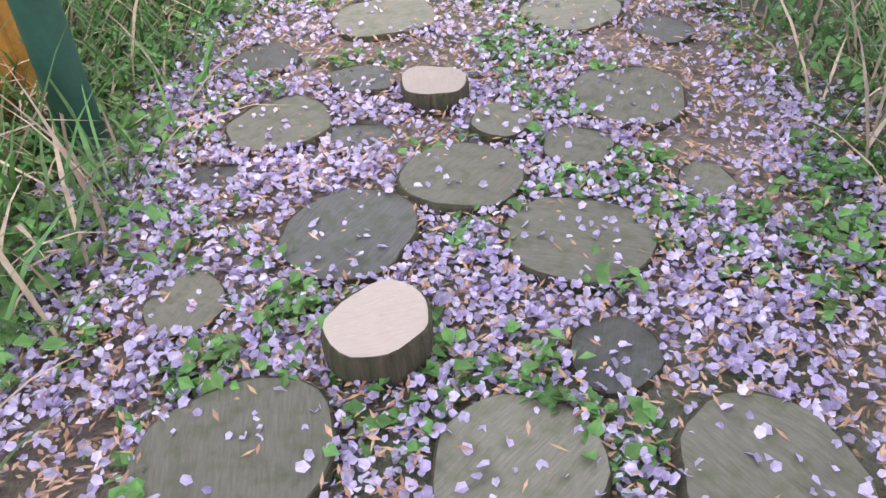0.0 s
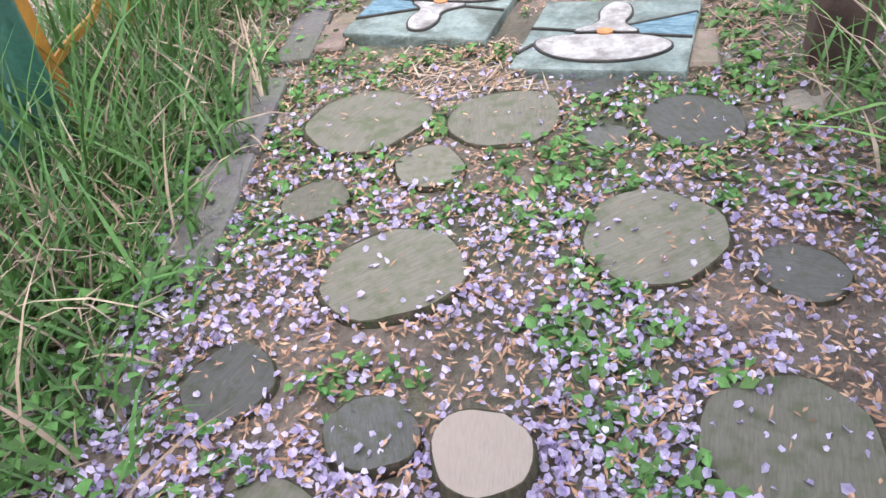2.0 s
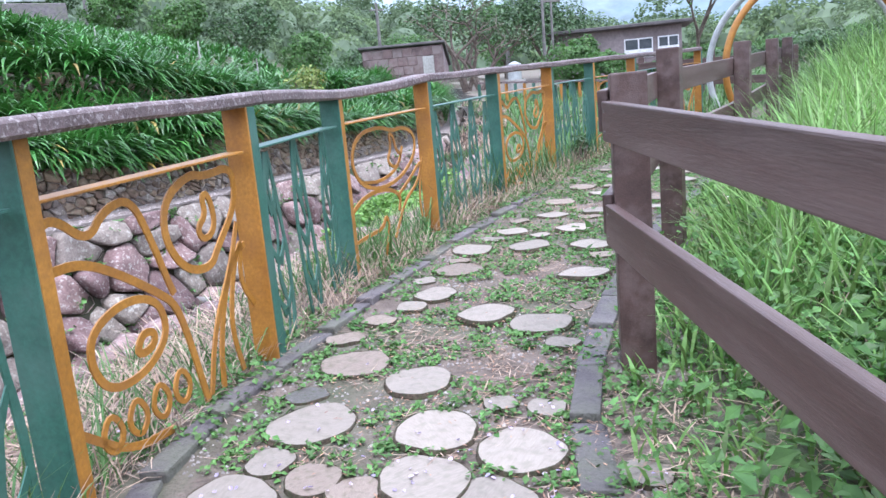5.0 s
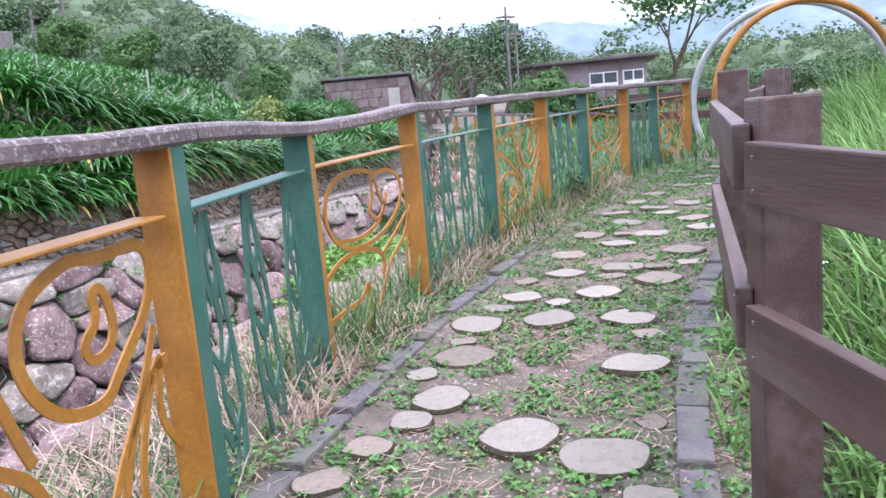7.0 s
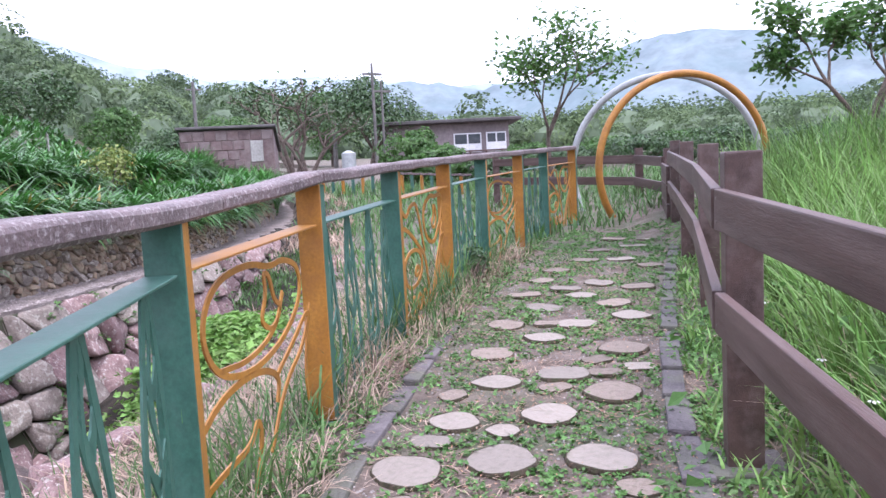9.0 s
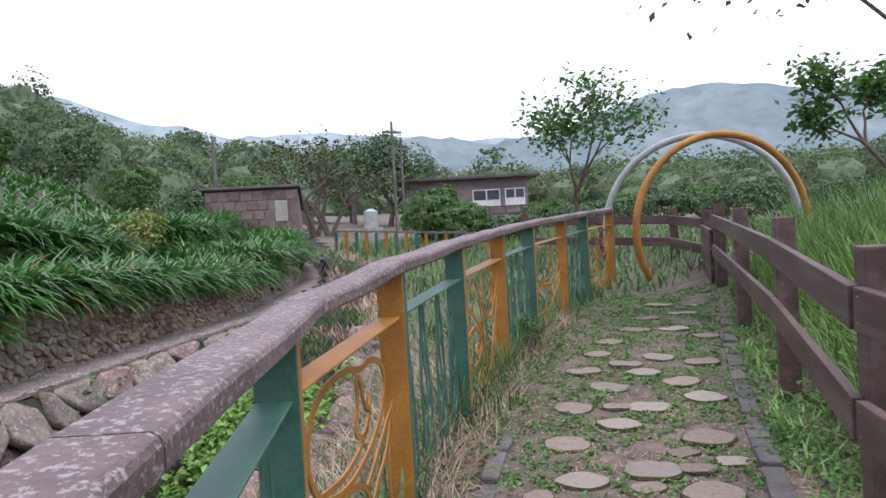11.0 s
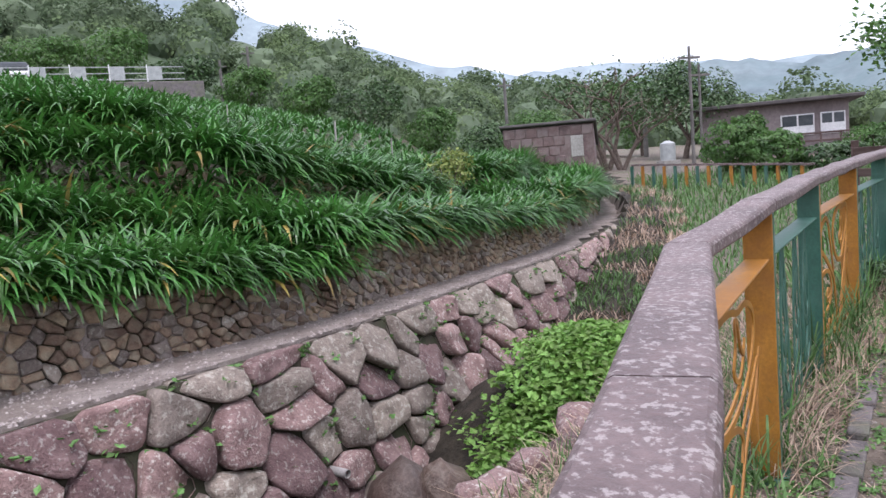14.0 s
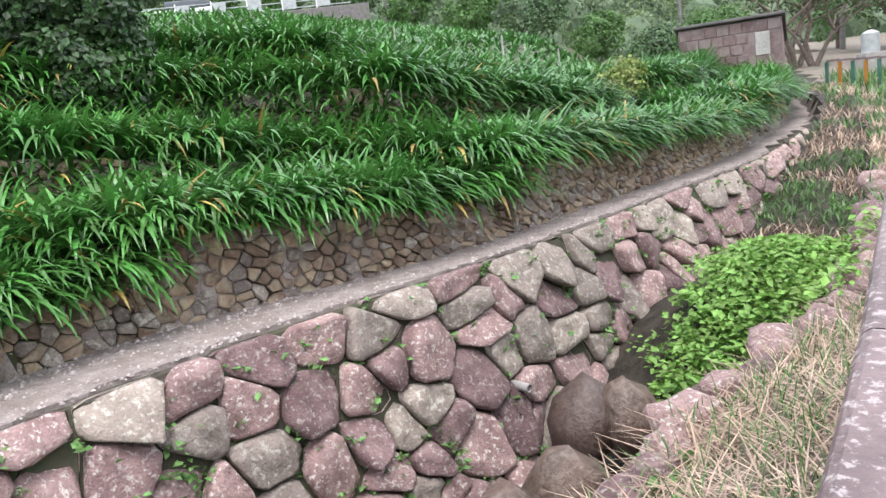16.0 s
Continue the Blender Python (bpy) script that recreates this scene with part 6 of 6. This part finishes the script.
# dense dark tree on the terrace edge
root = new("tree")
base = at_ground(-31.0, 11.4)
base = (base[0], base[1], 1.35)
root.matrix_world = Matrix.Translation(base)
tagged(root, "dense dark evergreen tree on the lily terrace", "tree")
bm = bmesh.new()
limb(bm, Vector((0, 0, -0.1)), Vector((0.1, 0, 1.2)), 0.14, 0.1)
for i in range(6):
    a = i * 1.05
    limb(bm, Vector((0.1, 0, 0.9)), Vector((1.1 * math.cos(a), 1.1 * math.sin(a), 2.2)), 0.06, 0.02)
part("trunk", from_bm("trunk", bm, M_BARK), root)
so = Soup()
for c, rx, rz, n in ((Vector((0, 0, 2.3)), 1.9, 1.8, 5200), (Vector((0.8, -0.5, 1.1)), 1.1, 1.0, 1900), (Vector((-0.8, -0.4, 1.0)), 1.3, 1.0, 2000), (Vector((0.0, -0.6, 0.9)), 1.0, 0.9, 1200), (Vector((0.2, 0.2, 3.9)), 1.2, 1.0, 1500)):
    crown(so, c, rx, rz, 4 * n, 0.075, 0, -0.1)
part("crown", mesh_of("crown", so.v, so.f, [M_EVERGREEN]), root, "dense dark green crown with lighter tips")


def bush(p, rx, rz, n, leaf, mat, label, seed):
    r = random.Random(seed)
    root = new("bush")
    root.matrix_world = Matrix.Translation(p)
    tagged(root, label, "bush")
    bm = bmesh.new()
    for i in range(6):
        a = i * 1.05 + r.uniform(-.3, .3)
        limb(bm, Vector((0, 0, -0.1)), Vector((rx * 0.6 * math.cos(a), rx * 0.6 * math.sin(a), rz * 1.1)), 0.03, 0.01, 5)
    part("stem", from_bm("stem", bm, M_BARK), root)
    so = Soup()
    crown(so, Vector((0, 0, rz * 0.9)), rx, rz, n, leaf, 0, 0.1, r)
    crown(so, Vector((rx * 0.4, 0.1, rz * 1.3)), rx * 0.6, rz * 0.6, n // 2, leaf, 0, 0.1, r)
    part("foliage", mesh_of("foliage", so.v, so.f, [mat]), root)


M_YELLOW = material("yellow_green_leaf", (0.16, 0.22, 0.05), (0.26, 0.30, 0.08), 0.6, 2, 30, 0.0, island=0.3, coords="World", trans=0.25)
bush((2.5, 20.0, land1(2.5, 20.0) + 0.15), 0.62, 0.52, 620, 0.055, M_YELLOW, "yellow-green young shrub among the lilies", 1)
bush(at_ground(30.3, 27), 1.4, 1.1, 3200, 0.09, M_LEAF, "bright green shrub in front of the house", 2)
bush(at_ground(32.5, 26), 1.2, 0.8, 2600, 0.09, M_LEAF, "green shrub in front of the house", 3)
for i in range(10):
    bush(at_ground(36 + 2.8 * i, fr.uniform(26, 34)), fr.uniform(1.3, 2.0), fr.uniform(0.5, 0.75), 2400, 0.085, M_LEAF if i % 2 else M_LEAF_DARK, "green shrub on the slope beyond the path", 20 + i)
for i in range(9):
    bush(at_ground(-22 + 4.4 * i, fr.uniform(52, 58)), fr.uniform(2.0, 3.4), fr.uniform(1.2, 2.2), 2200, 0.17, M_LEAF if i % 3 else M_LEAF_DARK, "rounded green shrub at the edge of the wood", 40 + i)
bush((4.55, 10.75, land1(4.55, 10.75)), 0.16, 0.2, 160, 0.04, M_LEAF_DARK, "small dark shrub growing through the steel fence", 60)

# stone shed
def land_at(x, y):
    d_, s_ = WALL.dist(np.array([x]), np.array([y]))
    return field_top(float(d_[0]), float(s_[0]), x, y) - 0.05 if d_[0] > 0 else land1(x, y)


M_SHED = material("shed_wall", (0.105, 0.07, 0.07), (0.185, 0.125, 0.12), 0.9, 1.6, 9, 0.5, c=(0.30, 0.25, 0.24), cscale=1.5, camount=0.5)
M_ROOF = material("dark_roof", (0.055, 0.05, 0.05), (0.10, 0.09, 0.09), 0.8, 2, 20, 0.3)
M_WHITE = material("white_paint", (0.66, 0.67, 0.68), (0.78, 0.78, 0.78), 0.6, 1.5, 20, 0.05)
M_CONC = material("concrete", (0.28, 0.27, 0.25), (0.40, 0.38, 0.36), 0.9, 1.0, 15, 0.3, c=(0.16, 0.15, 0.13), cscale=0.6, camount=0.6)
M_GLASS = material("dark_window", (0.05, 0.06, 0.07), (0.09, 0.10, 0.11), 0.15, 2, 20, 0.0)
p = at_ground(17.9, 23.5)
shed = new("stone_shed")
shed.matrix_world = Matrix.Translation((p[0], p[1], 0.95)) @ Matrix.Rotation(radians(-22), 4, "Z") @ Matrix.Diagonal((0.88, 0.92, 0.92, 1))
tagged(shed, "low dark stone shed with a lean-to roof", "shed")
for nm, d in (("wall", (-1.65, 1.3, -1.3, -1.1, -1.0, 2.1)), ("wall", (-1.65, -1.45, -1.1, 1.3, -1.0, 1.95)), ("wall", (1.1, 1.3, -1.1, 1.3, -1.0, 2.1)), ("wall", (-1.45, 1.1, 1.1, 1.3, -1.0, 1.9))):
    me = box(nm, *d[:5], 2.1, M_SHED, 0.02)
    for v in me.vertices:
        if v.co.z > 1:
            v.co.z -= 0.24 * (v.co.y + 1.3)
    part(nm, me, shed)
me = box("roof", -1.75, 1.4, -0.12, 2.8, 0.0, 0.09, M_ROOF, 0.02)
me.transform(Matrix.Translation((0, -1.3, 2.12)) @ Matrix.Rotation(-0.236, 4, "X"))
part("roof", me, shed, "dark roof slab sloping to the back")
wd = part("window", box("window", 0.55, 0.95, -1.33, -1.295, 1.1, 1.75, M_CONC, 0.01), shed, "pale boarded window")
br = random.Random(4)
for j in range(7):
    for i in range(8):
        x0 = -1.6 + 0.36 * i + (0.18 if j % 2 else 0)
        if x0 + 0.34 > 1.28 or (x0 + 0.34 > 0.5 and x0 < 1.0 and 0.85 < 0.3 * j < 1.75):
            continue
        part("stone_block", box("stone_block", x0, x0 + 0.34, -1.31 - br.uniform(0, .02), -1.29, 0.3 * j - 0.02, 0.3 * j + 0.265, M_SHED, 0.015), shed)
# lilies before the shed
so = Soup()
for _ in range(420):
    x, y, z = bearing(fr.uniform(11.5, 20.5), fr.uniform(19.6, 22.2))
    z = land_at(x, y)
    for k in range(9):
        so.blade((x + fr.uniform(-.1, .1), y + fr.uniform(-.1, .1), z), fr.uniform(0, 6.28), fr.uniform(0.8, 1.15), 0.05, fr.uniform(0.05, 0.5), fr.uniform(1.0, 2.3), 3)
so.done("lily_row", [M_LILY], "bed of dark green lilies before the stone shed", "plants")
# white house on the rise
p = at_ground(32.9, 40)
house = new("house")
house.matrix_world = Matrix.Translation((p[0], p[1], 4.05 - 3.0)) @ Matrix.Rotation(radians(-30), 4, "Z")
tagged(house, "low grey house with a dark flat roof and white windows", "house")
M_HOUSE = material("house_wall", (0.17, 0.14, 0.14), (0.25, 0.21, 0.21), 0.9, 0.8, 9, 0.3)
part("wall", box("wall", -3.2, 3.2, -0.1, 3.5, -1.5, 2.85, M_HOUSE, 0.02), house)
part("roof", box("roof", -3.7, 3.8, -0.8, 4.0, 2.85, 3.02, M_ROOF, 0.03), house, "dark overhanging roof slab")
for x0, x1 in ((0.3, 1.75), (2.0, 3.05)):
    w_ = part("window", box("window", x0, x1, -0.16, -0.095, 1.3, 2.3, M_WHITE, 0.01), house, "white window frame")
    for k in range(2):
        xx = x0 + 0.07 + k * (x1 - x0 - 0.05) / 2
        part("pane", box("pane", xx, xx + (x1 - x0) / 2 - 0.1, -0.175, -0.158, 1.75 if x0 < 1 else 1.8, 2.24, M_GLASS, 0.004), w_, "dark window pane")
for z in (0.95, 1.3):
    part("balcony_rail", box("balcony_rail", -0.6, 3.6, -1.1, -1.04, z, z + 0.09, M_BOARD, 0.01), house)
for k in range(6):
    part("balcony_post", box("balcony_post", -0.6 + 0.82 * k, -0.51 + 0.82 * k, -1.11, -1.03, 0.3, 1.4, M_BOARD, 0.01), house)
# water tank
bm = bmesh.new()
bmesh.ops.create_cone(bm, cap_ends=True, segments=24, radius1=0.42, radius2=0.42, depth=1.1, matrix=Matrix.Translation((0, 0, 0.55)))
bmesh.ops.create_cone(bm, cap_ends=True, segments=24, radius1=0.42, radius2=0.1, depth=0.18, matrix=Matrix.Translation((0, 0, 1.19)))
p = at_ground(25.8, 27)
tank = thing("water_tank", from_bm("water_tank", bm, M_STEEL), "pale grey round water tank on the slope", "water tank", m=Matrix.Translation((p[0], p[1], 1.65)) @ Matrix.Diagonal((0.6, 0.6, 0.52, 1)))
part("stand", box("stand", -0.5, 0.5, -0.5, 0.5, -1.5, 0.0, M_CONC, 0.02), tank)

# utility poles
M_POLE = material("weathered_pole", (0.10, 0.095, 0.09), (0.18, 0.17, 0.16), 0.9, 2, 20, 0.2)


def pole(deg, d, top, rad, label):
    p = at_ground(deg, d)
    bm = bmesh.new()
    limb(bm, Vector((0, 0, -0.3)), Vector((0, 0, top - p[2])), rad, rad * 0.7, 10)
    root = thing("utility_pole", from_bm("utility_pole", bm, M_POLE), label, "utility pole", "utility poles", m=Matrix.Translation(p))
    part("cross_arm", box("cross_arm", -0.5, 0.5, -0.05, 0.05, top - p[2] - 0.55, top - p[2] - 0.45, M_POLE, 0.01), root)


pole(27.6, 36, 6.6, 0.085, "grey concrete utility pole beside the house")
pole(28.2, 37, 5.9, 0.07, "grey concrete utility pole beside the house")
for dg, d, tp in ((-4.0, 60, 12.6), (-6.0, 62, 12.0), (14.5, 52, 8.0), (24.4, 44, 5.6)):
    pole(dg, d, tp, 0.14, "grey utility pole at the foot of the wooded hill")

# slope road: wall, white railing panels, parked car
a, b = bearing(-30, 47), bearing(-8.5, 46)
L = (b - a).to_2d().length
rd = along(a, b, 8.2)
thing("road_wall", box("road_wall", -6, L + 1, -0.2, 0.2, -2.5, 0.0, M_KERB, 0.03), "grey concrete retaining wall of the upper road", "wall", kind="structure", m=rd)
for i in range(9):
    x0 = i * L / 9
    root = new("road_railing")
    root.matrix_world = rd @ Matrix.Translation((x0, 0, 0))
    tagged(root, "white metal road railing with a solid panel", "railing", "railings of the upper road")
    part("panel", box("panel", 0.0, 0.75, -0.03, 0.03, 0.1, 0.85, M_STEEL, 0.01), root)
    for z in (0.15, 0.48, 0.82):
        part("rail_bar", box("rail_bar", 0.75, L / 9, -0.025, 0.025, z - 0.025, z + 0.025, M_STEEL, 0.005), root)
    part("post", box("post", -0.06, 0.0, -0.05, 0.05, -0.05, 0.95, M_WHITE, 0.005), root)
car = new("car")
car.matrix_world = rd @ Matrix.Translation((L * 0.47, 1.6, 0.0))
tagged(car, "white parked car behind the road railing", "car")
bm = box_bm(-2.1, 2.1, 0, 1.6, 0.35, 0.95, 0.18, 3)
part("body", from_bm("body", bm, M_WHITE), car)
bm = box_bm(-1.2, 1.4, 0.12, 1.48, 0.93, 1.45, 0.22, 3)
part("cabin", from_bm("cabin", bm, M_GLASS), car, "dark glazed cabin")
for x in (-1.35, 1.3):
    for y in (0.0, 1.45):
        bm = bmesh.new()
        bmesh.ops.create_cone(bm, cap_ends=True, segments=20, radius1=0.32, radius2=0.32, depth=0.18, matrix=Matrix.Translation((x, y + 0.08, 0.32)) @ Matrix.Rotation(radians(90), 4, "X"))
        part("wheel", from_bm("wheel", bm, M_ROOF), car)

# field stakes
for dg, d, h in ((-12.5, 17, 1.0), (-10.6, 17.3, 1.0), (-0.4, 19, 0.9), (5.6, 21, 1.0), (-6, 22, .8), (1.4, 15, .7)):
    p = at_ground(dg, d)
    bm = bmesh.new()
    limb(bm, Vector((0, 0, -0.1)), Vector((0.02, 0, h + 0.3)), 0.025, 0.02, 6)
    thing("stake", from_bm("stake", bm, M_CONC), "pale wooden stake standing among the lilies", "stake", "field stakes", m=Matrix.Translation(p))

# far bank fence
for i in range(16):
    f0 = bearing(23.2 + 0.75 * i, 23.5 - 0.12 * i)
    f1 = bearing(23.2 + 0.75 * (i + 1), 23.5 - 0.12 * (i + 1))
    z = 1.05 - 0.02 * i
    root = new("far_fence_bay")
    root.matrix_world = along(f0, f1, z)
    tagged(root, "low far fence bay with ochre and green posts and brown rail", "fence bay", "far fence bays")
    Lb = (f1 - f0).to_2d().length
    part("rail", box("rail", 0, Lb, -0.05, 0.05, 0.5, 0.56, M_RAIL, 0.005), root)
    part("post", box("post", -0.04, 0.04, -0.04, 0.04, -0.6, 0.5, M_OCHRE if i % 2 else M_GREEN, 0.005), root)

# drain pipes in the boulder wall
M_PIPE = material("pvc_pipe", (0.26, 0.25, 0.24), (0.36, 0.34, 0.33), 0.6, 9, 60, 0.05)
for x, y, z in ((-0.08, 11.72, -0.93),):
    bm = bmesh.new()
    n = 16
    rings = [[bm.verts.new((yy, r_ * math.cos(6.283 * i / n), r_ * math.sin(6.283 * i / n))) for i in range(n)] for r_, yy in ((0.042, -0.3), (0.042, 0.05), (0.034, 0.05), (0.034, -0.2))]
    for r0, r1 in zip(rings, rings[1:]):
        for i in range(n):
            bm.faces.new((r0[i], r0[(i + 1) % n], r1[(i + 1) % n], r1[i]))
    bmesh.ops.recalc_face_normals(bm, faces=bm.faces)
    thing("drain_pipe", from_bm("drain_pipe", bm, M_PIPE), "short grey plastic drain pipe jutting from the boulders", "pipe", "drain pipes", m=Matrix.Translation((x, y, z)) @ Matrix.Rotation(radians(-45), 4, "Z"))

# brown boulders at the foot of the weeds
M_WET_STONE = material("wet_brown_stone", (0.055, 0.033, 0.025), (0.115, 0.075, 0.058), 0.5, 4, 40, 0.8, c=(0.30, 0.26, 0.22), cscale=20, camount=0.25, rand=0.3)
for i, (x, y, z, k) in enumerate(((0.1, 10.3, -0.95, 1.25), (0.72, 10.25, -0.95, 1.0), (1.05, 10.75, -0.82, 0.85), (0.75, 11.05, -0.75, 1.15), (0.38, 11.15, -0.78, 1.25), (-0.35, 10.0, -1.0, 1.1), (0.3, 9.75, -1.05, 1.0), (1.35, 11.1, -0.8, 0.9), (-0.7, 9.4, -1.05, 1.2), (-0.2, 9.2, -1.1, 0.9), (4.9, 15.4, -0.7, 1.3), (5.4, 16.4, -0.5, 1.4), (5.7, 17.6, -0.3, 1.3), (6.3, 18.6, -0.2, 1.2), (6.5, 19.8, 0.0, 1.4))):
    thing("boulder", rock("boulder", (0.27, 0.22, 0.26), 40 + i, M_WET_STONE), "dark wet brown boulder standing in the stream", "boulder", "wet boulders in the stream",
          m=Matrix.Translation((x, y, z - 0.3)) @ Euler((0.12 * math.sin(i), 0.14 * math.cos(2 * i), 1.3 * i)).to_matrix().to_4x4() @ Matrix.Diagonal((k, k, k * 1.15, 1)))
